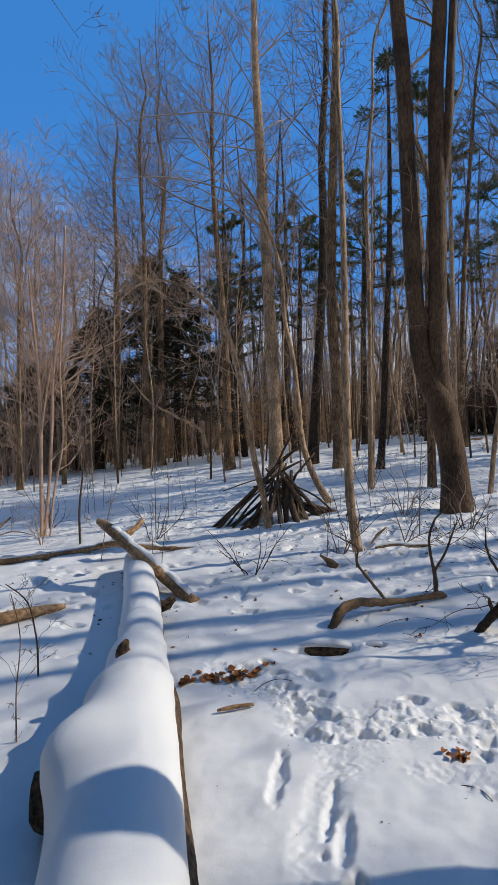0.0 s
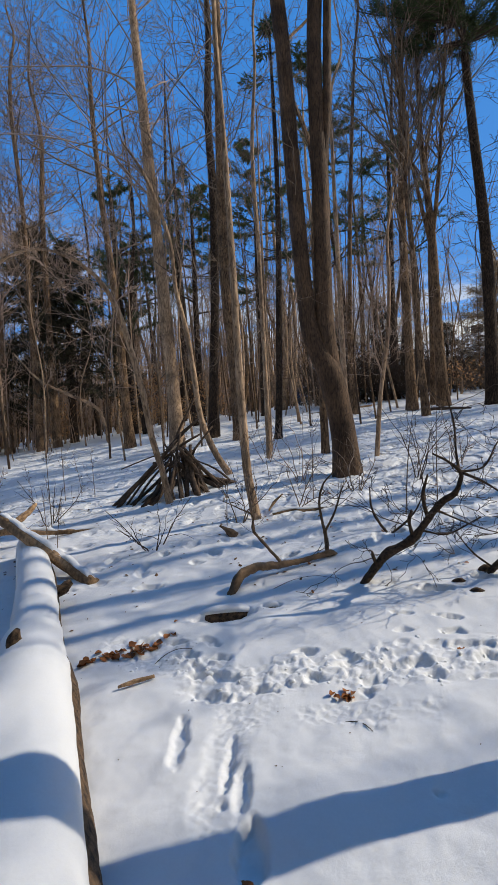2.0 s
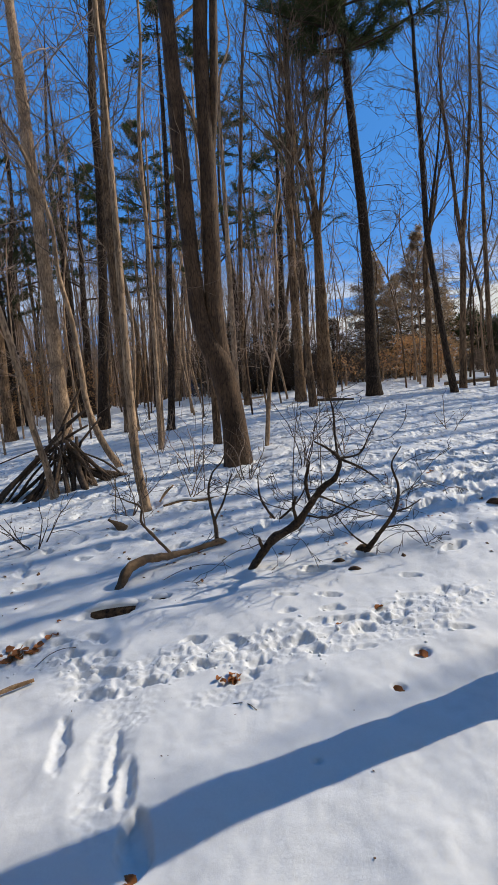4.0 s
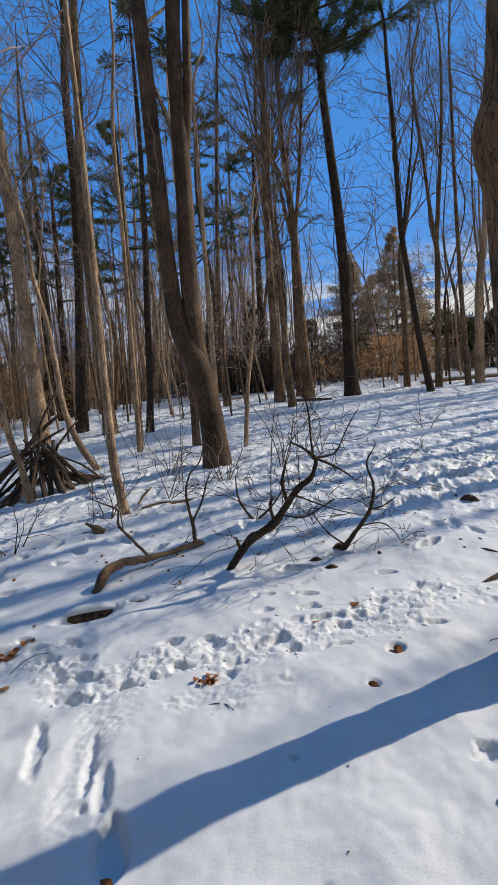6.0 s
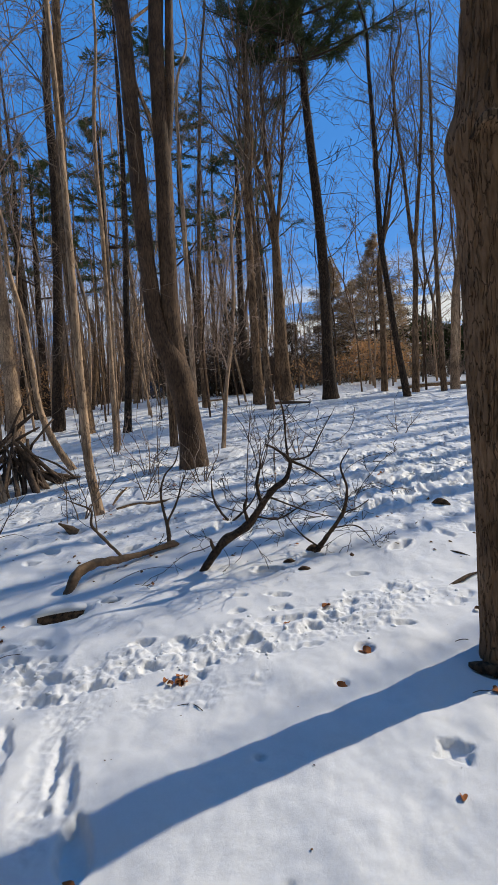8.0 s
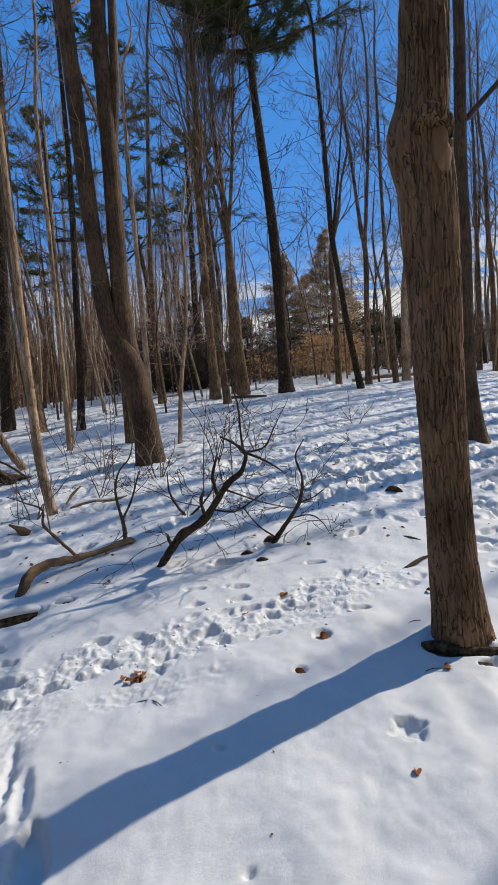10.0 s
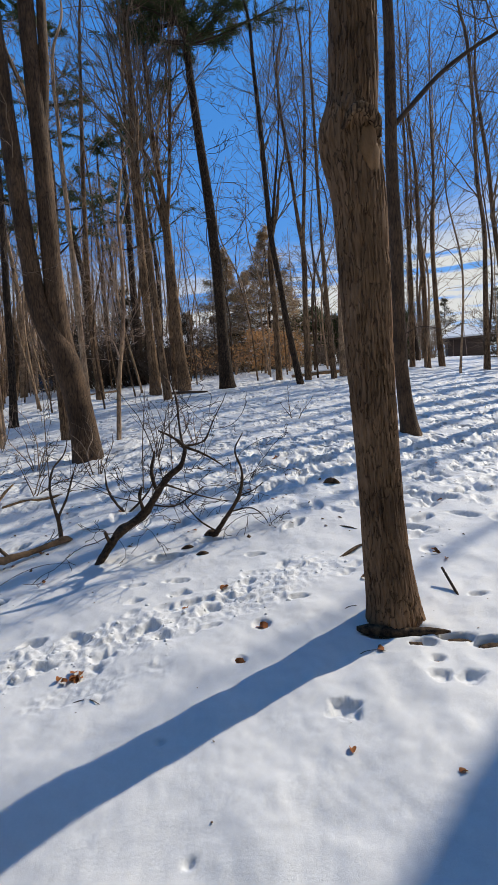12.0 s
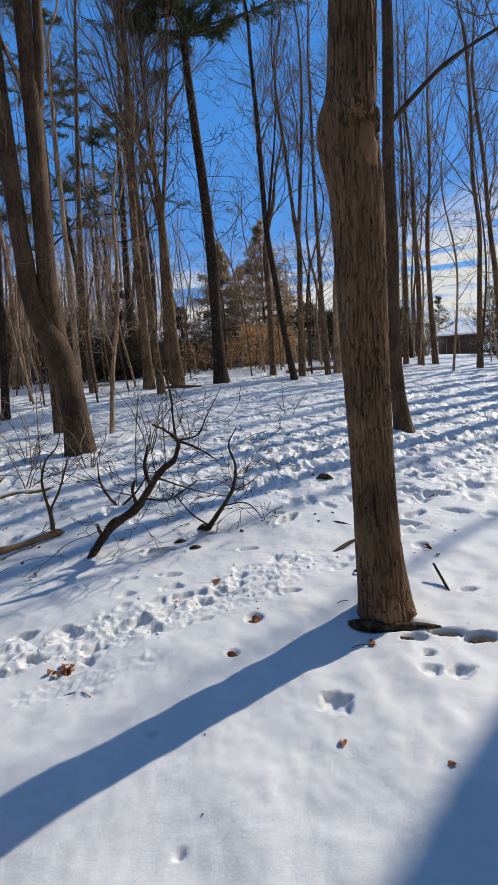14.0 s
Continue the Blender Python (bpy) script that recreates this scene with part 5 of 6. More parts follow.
def thicket():
    """Thin stems and twigs too many to count, along the wood's edge."""
    rng = np.random.default_rng(9)
    n = 1500
    a, r = np.radians(rng.uniform(-34, 70, n)), 60 * rng.uniform(0.3, 1, n) ** 0.8
    r = np.where(a > np.radians(38), np.maximum(r, 27), np.maximum(r, 18.0))
    keep = (a > np.radians(3)) | (rng.uniform(0, 1, n) < 0.55)
    keep &= (np.abs(a + np.radians(23)) > np.radians(2.8)) | (r > 46)     # a gap towards the garden house
    a, r = a[keep], r[keep]
    n = len(a)
    x, y = -r * np.sin(a), r * np.cos(a)
    start = np.stack([x, y, slope(x, y) - 0.05], -1)
    way = np.stack([rng.normal(0, 0.12, n), rng.normal(0, 0.12, n), np.ones(n)], -1)
    h = rng.uniform(1.2, 4.5, n) + np.where(a > np.radians(8), rng.uniform(0, 5, n), 0)
    P, R = grow(rng, start, way, h, 0.008 + 0.004 * h, 6, 0.3, 0.05)
    st, wy, ln, ra = sprouts(rng, P, R, 7, 0.12, 1.0, 48, (0.15, 0.42), 0.5)
    P2, R2 = grow(rng, st, wy, ln, ra, 4, 0.3, 0.16)
    st, wy, ln, ra = sprouts(rng, P2, R2, 2, 0.2, 1.0, 40, (0.4, 0.8), 0.7)
    P3, R3 = grow(rng, st, wy, ln, ra, 3, 0.2, 0.16)
    m = 2600        # straight poles deeper in the wood
    b, q = np.radians(rng.uniform(15, 72, m)), rng.uniform(32, 80, m)
    foot = np.stack([-q * np.sin(b), q * np.cos(b), slope(-q * np.sin(b), q * np.cos(b)) - 0.1], -1)
    lean = np.stack([rng.normal(0, 0.04, m), rng.normal(0, 0.04, m), np.ones(m)], -1)
    P4, R4 = grow(rng, foot, lean, rng.uniform(3, 10, m), rng.uniform(0.04, 0.12, m), 4, 0.2, 0.03)
    R4 *= np.linspace(1, 0.3, 4)
    # the thicket's twigs are coloured pale as if sunlit
    ob = part("thicket", joined([tubes(P, R, 4), tubes(P2, np.maximum(R2, 0.006), 3), tubes(P3, np.maximum(R3, 0.005), 3)]), TWIG_PALE_LIT)
    tagged(ob, "dense brown thicket of leafless shrubs and saplings", "undergrowth", kind="stuff")
    ob = part("far_wood", tubes(P4, R4, 4), BARK_GREY)
    tagged(ob, "dim bare trunks deeper in the wood", "woods", kind="stuff")


thicket()


# ---- fallen wood ----
LEDGES = ((2.1, 0.3), (2.65, 0.22), (3.2, 0.2))


def snow_cap(points, thick, spread, seed, steps=0.03, patchy=0.0, bulges=()):
    """Snow lying along a fallen stem: a rounded cap that hangs over both flanks."""
    length = sum((Vector(a[:3]) - Vector(b[:3])).length for a, b in zip(points, points[1:]))
    count, m = int(length / steps) + 2, 30
    P, R = curve(points, count)
    T = unit(np.gradient(P, axis=0))
    S = unit(np.cross(T, [0, 0, 1.0]))
    U = np.cross(S, T)
    V = []
    for i in range(count):
        s = length * i / (count - 1)
        th = thick * (1 + 0.35 * noise.noise((s * 1.1, seed, 0.3)) + 0.2 * noise.noise((s * 3.1, seed, 1.3)))
        th *= min(1, 0.25 + 6 * min(s, length - s))
        if patchy:
            th *= min(1.0, max(0.0, 0.5 + 4 * (noise.noise((s * 4.5, seed, 7.1)) + 0.5 - patchy)))
        for at, drop in ((LEDGES if length > 4 else ())):      # the cover has broken into stepped lengths
            th *= 1 - drop / (1 + math.exp(-(s - at) / 0.012)) + 0.3 * math.exp(-(((s - at + 0.07) / 0.05) ** 2))
        for j in range(m):
            side = spread if not isinstance(spread, tuple) else spread[0] if 2 * j < m - 1 else spread[1]
            a = radians(side) * (2 * j / (m - 1) - 1)
            wob = 1 + 0.10 * noise.noise((s * 2.5, a * 1.2, seed)) + 0.06 * noise.noise((s * 8, a * 4, seed)) + 0.04 * noise.noise((s * 21, a * 9, seed))
            edge = max(0.0, 1 - (abs(a) / radians(side)) ** 3.2)
            fringe = 0.5 * (1 + noise.noise((s * 5, math.copysign(9, a), seed)))
            if abs(a) > radians(side * 0.8):
                a *= 0.92 + 0.12 * fringe
            for at, side_angle, out, wide in bulges:
                wob += out / max(th, 0.01) * math.exp(-(((s - at) / wide) ** 2)) * math.exp(-(((a - radians(side_angle)) / 0.6) ** 2))
            r = R[i] * 0.985 + th * edge**0.6 * wob
            V.append(P[i] + r * (math.sin(a) * S[i] + math.cos(a) * U[i]) + np.array([0, 0, th * 0.35 * math.cos(a) * edge]))
    i = (np.arange(count - 1)[:, None] * m + np.arange(m - 1)[None]).ravel()
    return np.array(V), np.stack([i, i + m, i + m + 1, i + 1], -1)


def log(name, points, label, bark=DEAD, sides=16, step=0.05, cap=0.0, spread=75, seed=1, lumps=0.12, category="log", extra=(), group="", bare=0, patchy=0.0, bulges=()):
    """A fallen stem with its stubs and, where cap is given, the snow on it."""
    x, y, z = points[len(points) // 2][:3]
    ob = thing(name, (x, y, z - points[len(points) // 2][3]), label, category, group)
    part("stem", limb(points, sides, step, lumps, 0.004 if bark is ROT else 0.006 if bark is DEAD else 0, 0, seed), bark, ob)
    for pts in extra:
        part("stub", limb(pts, 14, 0.02, 0.4, seed=seed + 3), bark, ob, "broken branch stub")
    if cap:
        part("snow_cover", snow_cap(points[bare:], cap, spread, seed, 0.02 if bulges else 0.03, patchy, bulges), SNOW, ob, "rounded cover of snow")
    return ob


log("snowy_log", [(-0.9, 0.55, 0.05, 0.25), (-1.3, 0.88, 0.09, 0.25), (-1.69, 1.23, 0.12, 0.25), (-2.3, 1.79, 0.16, 0.24), (-2.58, 2.06, 0.18, 0.215), (-2.84, 2.31, 0.20, 0.18), (-3.66, 3.04, 0.25, 0.165), (-4.4, 3.64, 0.3, 0.155), (-4.98, 4.1, 0.34, 0.14)],
    "large fallen trunk almost buried under thick smooth snow", bark=ROT, sides=32, step=0.04, cap=0.065, spread=(112, 60), seed=4, bulges=((1.5, -62, 0.13, 0.24),),
    extra=([(-2.0, 1.5, 0.12, 0.15), (-2.2, 1.365, 0.11, 0.16), (-2.32, 1.285, 0.085, 0.12)], [(-2.66, 2.03, 0.34, 0.04), (-2.67, 2.03, 0.46, 0.033), (-2.655, 2.04, 0.5, 0.014)],
           [(-3.5, 3.06, 0.27, 0.05), (-3.42, 3.12, 0.33, 0.04), (-3.39, 3.16, 0.36, 0.025)]))
log("leaning_log", [(-5.46, 3.91, 0.78, 0.044), (-5.03, 3.78, 0.72, 0.068), (-4.55, 3.70, 0.56, 0.072), (-4.0, 3.66, 0.34, 0.072), (-3.53, 3.55, 0.2, 0.062)],
    "broken log lying across a snowy trunk, snow along its top", cap=0.02, spread=30, seed=6, bare=1, patchy=0.5, extra=([(-5.1, 4.0, 0.62, 0.04), (-5.05, 4.2, 0.74, 0.03), (-5.03, 4.26, 0.8, 0.012)],))
log("fallen_log", [(-6.0, 4.3, 0.36, 0.048), (-5.7, 4.35, 0.42, 0.052), (-5.31, 4.63, 0.36, 0.040), (-4.78, 4.98, 0.34, 0.028)], "pale fallen log poking out of snow", cap=0.025, spread=50, seed=7, patchy=0.6)
log("fallen_log", [(-6.2, 4.65, 0.3, 0.040), (-6.84, 4.19, 0.17, 0.052), (-7.38, 3.65, 0.1, 0.056), (-8.2, 2.9, 0.05, 0.060)], "long fallen log half sunk in snow, painted pale as sunlit", cap=0.02, spread=45, seed=8, patchy=0.6)
log("fallen_log", [(-4.76, 2.98, 0.1, 0.05), (-4.9, 2.72, 0.1, 0.07), (-5.06, 2.36, 0.08, 0.078), (-5.3, 1.8, 0.05, 0.085)], "short thick rotten log sunk in snow", cap=0.02, spread=42, seed=9, patchy=0.6)
log("buried_log", [(-2.13, 3.17, 0.195, 0.042), (-2.02, 3.2, 0.215, 0.05), (-1.9, 3.26, 0.22, 0.05), (-1.76, 3.34, 0.21, 0.044)], "curved brown log showing through the snow", bark=ROT, cap=0.02, spread=52, seed=10)
log("buried_log", [(-1.72, 3.35, 0.235, 0.02), (-1.66, 3.39, 0.25, 0.036), (-1.58, 3.43, 0.245, 0.015)], "small dark log end in a snow hollow", bark=ROT, cap=0.025, spread=60, seed=11)
log("tree_stump", [(-2.85, 4.74, 0.52, 0.01), (-2.80, 4.77, 0.48, 0.022), (-2.76, 4.80, 0.44, 0.045), (-2.71, 4.83, 0.39, 0.05)], "small broken stump poking through the snow", bark=BRANCH, seed=12, category="stump", step=0.02)
log("fallen_log", [(0.625, 2.755, 0.225, 0.014), (0.66, 2.745, 0.225, 0.026), (0.76, 2.715, 0.22, 0.032), (0.9, 2.69, 0.215, 0.027), (1.04, 2.665, 0.222, 0.018), (1.1, 2.655, 0.222, 0.008)], "dark stick lying against the maple's foot", bark=ROT, seed=13, sides=10, step=0.03)
log("fallen_log", [(0.80, 2.61, 0.185, 0.017), (0.86, 2.605, 0.187, 0.022), (0.93, 2.6, 0.185, 0.018)], "short flat piece of wood in the snow", bark=ROT, seed=14, sides=10, step=0.03)
log("dead_stick", [(1.27, 3.21, 0.36, 0.008), (1.29, 3.12, 0.29, 0.009), (1.31, 3.03, 0.22, 0.009)], "dark stick leaning up out of the snow", bark=STICK, seed=15, sides=8, step=0.03, category="stick")
log("dead_stick", [(-2.14, 2.27, 0.13, 0.012), (-2.06, 2.33, 0.15, 0.014), (-1.98, 2.41, 0.16, 0.012)], "short brown stick lying on snow", seed=16, sides=8, step=0.03, category="stick")
log("dead_stick", [(-2.58, 5.42, 0.56, 0.016), (-2.52, 5.47, 0.66, 0.018), (-2.44, 5.53, 0.74, 0.012)], "pale broken stick beside a young tree", seed=17, sides=8, step=0.05, category="stick")
log("dead_stick", [(-2.5, 5.35, 0.53, 0.026), (-2.33, 5.46, 0.56, 0.03), (-2.15, 5.52, 0.56, 0.022), (-1.95, 5.62, 0.58, 0.01)], "pale stick lying on snow near a sapling", seed=18, sides=8, step=0.05, category="stick", cap=0.01, spread=50)
log("fallen_branch", [(-1.9, 13.2, 1.6, 0.03), (-1.4, 12.9, 1.6, 0.04), (-0.8, 12.7, 1.58, 0.02)], "dark branch lying on the bank", bark=STICK, seed=19, sides=8)
log("fallen_log", [(1.6, 16.3, 1.86, 0.05), (2.6, 16.2, 1.9, 0.06), (3.8, 15.9, 1.9, 0.05)], "long fallen log along the bank's top", seed=20, sides=8, cap=0.02, spread=50)
log("fallen_log", [(-6.5, 17.5, 1.62, 0.07), (-5.4, 17.6, 1.72, 0.08), (-4.2, 17.7, 1.82, 0.06)], "long fallen log at the edge of the wood", seed=21, sides=8, cap=0.02, spread=50)

log("fallen_log", [(1.04, 2.64, 0.155, 0.018), (1.09, 2.645, 0.16, 0.022), (1.17, 2.64, 0.16, 0.02), (1.2, 2.635, 0.155, 0.016)], "dark rotten log end in a snow hollow", bark=ROT, seed=22, sides=10, step=0.02)
log("fallen_log", [(1.22, 2.585, 0.145, 0.018), (1.27, 2.58, 0.155, 0.022), (1.34, 2.57, 0.155, 0.02), (1.37, 2.56, 0.15, 0.016)], "dark rotten log end in a snow hollow", bark=ROT, seed=28, sides=10, step=0.02)
log("wood_chunk", [(0.84, 5.22, 0.56, 0.012), (0.89, 5.2, 0.59, 0.03), (0.95, 5.17, 0.585, 0.026), (1.0, 5.15, 0.55, 0.012)], "dark chunk of wood on the bank", bark=ROT, seed=23, sides=10, step=0.02, category="wood")
log("dead_stick", [(0.74, 4.12, 0.415, 0.005), (0.8, 4.09, 0.425, 0.007), (0.86, 4.06, 0.42, 0.007), (0.92, 4.03, 0.405, 0.004)], "dark stick lying on trodden snow", bark=STICK, seed=24, sides=8, step=0.02, category="stick")
log("dead_stick", [(0.68, 3.58, 0.335, 0.008), (0.76, 3.64, 0.355, 0.012), (0.84, 3.71, 0.37, 0.011), (0.92, 3.78, 0.37, 0.006)], "brown bark-covered stick by the track", bark=BRANCH_DARK, seed=25, sides=8, step=0.02, category="stick")
for n, (x, y, z, r) in enumerate(((-0.247, 4.143, 0.42, 0.034), (-0.419, 3.939, 0.38, 0.022), (-0.294, 3.811, 0.365, 0.022))):
    log("wood_stub", [(x - 0.05, y, z - 0.01, r * 0.5), (x, y, z + 0.012, r), (x + 0.055, y + 0.02, z - 0.01, r * 0.5)], "small rotten stub sunk in snow", bark=ROT, seed=30 + n, sides=9, step=0.02, category="stub", group="stubs by the fallen branches")


def stick_shelter():
    """A tepee of leaning sticks, each a part."""
    ob = thing("stick_shelter", (-4.75, 6.6, top(-4.75, 6.6)), "tepee of dark weathered sticks leaned together", "stick pile")
    rng = np.random.default_rng(31)
    head = Vector((-4.66, 6.6, 1.30))
    feet = []
    for i in range(10):     # the flank towards the clearing, fanned wide and low
        t = i / 9
        feet.append((-5.42 + 0.75 * t + rng.normal(0, 0.05), 6.0 + 0.02 * t + rng.normal(0, 0.06)))
    for i in range(22):     # the flank towards the bank
        t = i / 21
        feet.append((-4.45 + 0.62 * t + rng.normal(0, 0.06), 6.05 + 1.0 * t + rng.normal(0, 0.08)))
    for i in range(7):
        feet.append((-4.9 + rng.uniform(-0.5, 0.6), 7.1 + rng.uniform(-0.1, 0.3)))
    for i, (x, y) in enumerate(feet):
        foot = Vector((x, y, top(x, y) - 0.03))
        tip = head + Vector((rng.normal(0, 0.17), rng.normal(0, 0.15), rng.normal(-0.1, 0.12)))
        over = rng.uniform(0.8, 1.22)
        end = foot + (tip - foot) * over
        mid = (foot + end) / 2 + Vector((rng.normal(0, 0.045), rng.normal(0, 0.045), rng.normal(-0.02, 0.03)))
        r = rng.uniform(0.015, 0.038)
        part("stick", limb([(*foot, r * 1.15), (*mid, r), (*end, r * 0.65)], 7, 0.12, 0.15, seed=i), STICK, ob)
    for a, b, r in (((-4.75, 6.5, 1.22), (-4.34, 6.82, 1.68), 0.03), ((-4.7, 6.6, 1.3), (-4.36, 6.8, 2.02), 0.018), ((-4.8, 6.5, 1.1), (-4.3, 6.8, 1.45), 0.022), ((-5.4, 6.2, 0.98), (-4.5, 6.6, 1.25), 0.010)):
        a, b = Vector(a), Vector(b)
        part("stick", limb([(*a, r), (*((a + b) / 2 + Vector((0, 0, 0.03))), r), (*b, r * 0.6)], 7, 0.12, 0.15, seed=int(r * 1000)), STICK, ob)


stick_shelter()


def dead_branch(name, stems, label, bark, twig, seed, reach, limbs, least=0.002, subs=3, twigs=2, rise=30, lift=0.3, wild=1.0):
    """A fallen limb with side branches and fine twigs."""
    rng = np.random.default_rng(seed)
    ob = thing(name, stems[0][0][:3], label, "branch")
    geos = []
    for j, pts in enumerate(stems):
        part("limb" if j == 0 else "side_branch", limb([(a, b, c, r * (0.72 if j == 0 else 0.6)) for a, b, c, r in pts], 12 if j == 0 else 8, 0.022, 0.36, seed=seed + j), bark, ob)
        P, R = curve(pts, 14)
        geos.append(crown(rng, P, R * 0.6, 0.3, limbs if j else max(2, limbs // 2), reach, subs, twigs, rise, least, lift, wild=wild))
    tagged(part("twig_spray", joined(geos), twig, ob, "fine bare twigs"), kind="stuff")


dead_branch("fallen_branch", [
    [(-1.09, 3.81, 0.33, 0.039), (-0.92, 3.86, 0.55, 0.046), (-0.7, 3.91, 0.71, 0.044), (-0.6, 3.92, 0.85, 0.035), (-0.52, 3.94, 0.95, 0.034), (-0.41, 3.95, 1.04, 0.027), (-0.38, 3.95, 1.17, 0.02), (-0.46, 3.95, 1.25, 0.012), (-0.56, 3.93, 1.31, 0.008)],
    [(-0.61, 3.93, 0.82, 0.02), (-0.64, 3.94, 1.01, 0.02), (-0.6, 3.94, 1.16, 0.009)],
    [(-0.39, 3.96, 1.17, 0.018), (-0.41, 4.02, 1.35, 0.013), (-0.42, 4.05, 1.53, 0.011), (-0.46, 4.06, 1.71, 0.007)],
    [(-0.40, 3.97, 1.17, 0.016), (-0.23, 4.05, 1.2, 0.011), (-0.16, 4.1, 1.33, 0.009), (-0.06, 4.15, 1.5, 0.006)],
    [(-0.39, 3.95, 1.18, 0.015), (-0.21, 4.0, 1.08, 0.012), (-0.1, 4.0, 1.0, 0.007)],
    [(-0.66, 3.92, 0.75, 0.013), (-0.49, 3.96, 0.72, 0.011), (-0.35, 3.99, 0.79, 0.009), (-0.26, 3.99, 0.85, 0.006)],
    [(-0.72, 3.9, 0.72, 0.022), (-0.735, 3.88, 0.84, 0.02), (-0.71, 3.88, 0.9, 0.016)],
    [(-0.98, 3.84, 0.5, 0.024), (-1.0, 3.82, 0.57, 0.02), (-1.0, 3.81, 0.6, 0.012)],
    [(-0.55, 3.93, 0.9, 0.012), (-0.35, 4.2, 0.75, 0.01), (-0.15, 4.5, 0.62, 0.007), (0.0, 4.7, 0.55, 0.004)]],
    "fallen crooked branch with dark tangled twigs, propped on snow", BRANCH_DARK, TWIG_DARK, 21, 0.68, 5, 0.0022, 2, rise=2, lift=-0.15, wild=3.4)
dead_branch("fallen_branch", [
    [(-0.24, 4.13, 0.39, 0.032), (-0.11, 4.14, 0.56, 0.02), (0.01, 4.14, 0.74, 0.018), (0.04, 4.14, 0.92, 0.013), (0.0, 4.14, 1.1, 0.009), (0.07, 4.14, 1.23, 0.006)],
    [(0.01, 4.16, 0.72, 0.013), (0.12, 4.25, 0.74, 0.009), (0.21, 4.3, 0.79, 0.006)],
    [(-0.08, 4.14, 0.6, 0.01), (0.1, 4.2, 0.6, 0.009), (0.2, 4.25, 0.5, 0.006), (0.24, 4.25, 0.41, 0.005)],
    [(-0.2, 4.13, 0.45, 0.012), (-0.32, 4.1, 0.55, 0.01), (-0.45, 4.15, 0.7, 0.006)]],
    "dark fallen branch with fine upright twigs", BRANCH_DARK, TWIG_DARK, 22, 0.6, 5, 0.0022, rise=15, lift=0.0, wild=3.4)
dead_branch("curved_branch", [
    [(-2.05, 3.46, 0.22, 0.045), (-2.01, 3.58, 0.39, 0.048), (-1.94, 3.72, 0.43, 0.045), (-1.8, 3.88, 0.42, 0.04), (-1.66, 4.04, 0.42, 0.031), (-1.52, 4.18, 0.44, 0.03), (-1.46, 4.27, 0.44, 0.036), (-1.43, 4.31, 0.42, 0.012)],
    [(-1.78, 3.9, 0.43, 0.023), (-1.91, 3.87, 0.59, 0.021), (-2.0, 3.84, 0.72, 0.018), (-1.99, 3.84, 0.83, 0.014), (-2.09, 3.79, 0.9, 0.009), (-2.2, 3.72, 0.97, 0.006)],
    [(-1.50, 4.25, 0.44, 0.032), (-1.51, 4.27, 0.57, 0.025), (-1.54, 4.27, 0.73, 0.02), (-1.55, 4.26, 0.9, 0.015), (-1.51, 4.28, 1.04, 0.012), (-1.42, 4.31, 1.15, 0.009), (-1.38, 4.32, 1.28, 0.006)],
    [(-1.52, 4.27, 0.62, 0.017), (-1.43, 4.3, 0.79, 0.015), (-1.38, 4.32, 0.94, 0.012), (-1.35, 4.33, 1.03, 0.006)]],
    "bent pale branch arching out of the snow with dark shoots", BRANCH, TWIG_DARK, 23, 0.5, 4, wild=2.0)
dead_branch("fallen_branch", [
    [(-1.09, 4.88, 0.46, 0.017), (-1.18, 4.86, 0.59, 0.016), (-1.24, 4.84, 0.73, 0.013), (-1.25, 4.84, 0.93, 0.007)],
    [(-1.08, 4.88, 0.48, 0.017), (-0.94, 4.91, 0.6, 0.014), (-0.85, 4.92, 0.71, 0.011), (-0.78, 4.94, 0.87, 0.006)]],
    "forked dark shoots rising from the snow", BRANCH_DARK, TWIG_DARK, 24, 0.5, 5, wild=2.0)
dead_branch("fallen_branch", [
    [(-8.0, 3.6, 0.1, 0.035), (-8.3, 4.0, 0.35, 0.03), (-8.9, 4.6, 0.5, 0.02)], [(-8.2, 3.9, 0.3, 0.02), (-8.6, 4.5, 0.3, 0.015), (-8.9, 5.0, 0.15, 0.01)], [(-8.6, 3.4, 0.05, 0.025), (-9.0, 3.9, 0.6, 0.02), (-9.4, 4.6, 1.0, 0.01)]],
    "grey fallen branches lying under saplings", BARK_GREY, TWIG, 25, 0.7, 5, 0.003)
dead_branch("leaning_branch", [[(-14.6, 16.2, 0.95, 0.09), (-14.9, 16.0, 2.4, 0.085), (-15.9, 15.6, 3.0, 0.08), (-17.2, 15.3, 3.7, 0.06), (-18.6, 15.2, 5.0, 0.035)]],
    "long pale broken limb leaning among the trees", BARK_PALE_LIT, TWIG, 26, 1.2, 8, 0.006)


def surface(x, y):
    """The height of the built snow at a place."""
    hit, place, _, _ = SHEET.ray_cast(Vector((x, y, 50)), Vector((0, 0, -1)))
    return place.z if hit else top(x, y)


SHEET = bpy.data.objects["ground"]


def loose_twig(x, y, long, turn, rise):
    """A thin bent twig lying or standing in the snow."""
    c, d, z = math.cos(turn), math.sin(turn), surface(x, y)
    ob = thing("loose_twig", (x, y, z), "thin bent twig on the snow", "twig", "loose twigs")
    P = [(x, y, z - 0.006, 0.0009)]
    for f, side, up, r in ((0.35, 0.1, 0.6, 0.0009), (0.7, 0.05, 1.0, 0.0008), (1.0, -0.06, 1.0, 0.0006)):
        u, v = x + c * long * f - d * side * long, y + d * long * f + c * side * long
        P.append((u, v, max(surface(u, v) + 0.002, z + rise * up), r))
    part("stem", limb(P, 6, 0.015, 0.1), TWIG_DARK, ob)


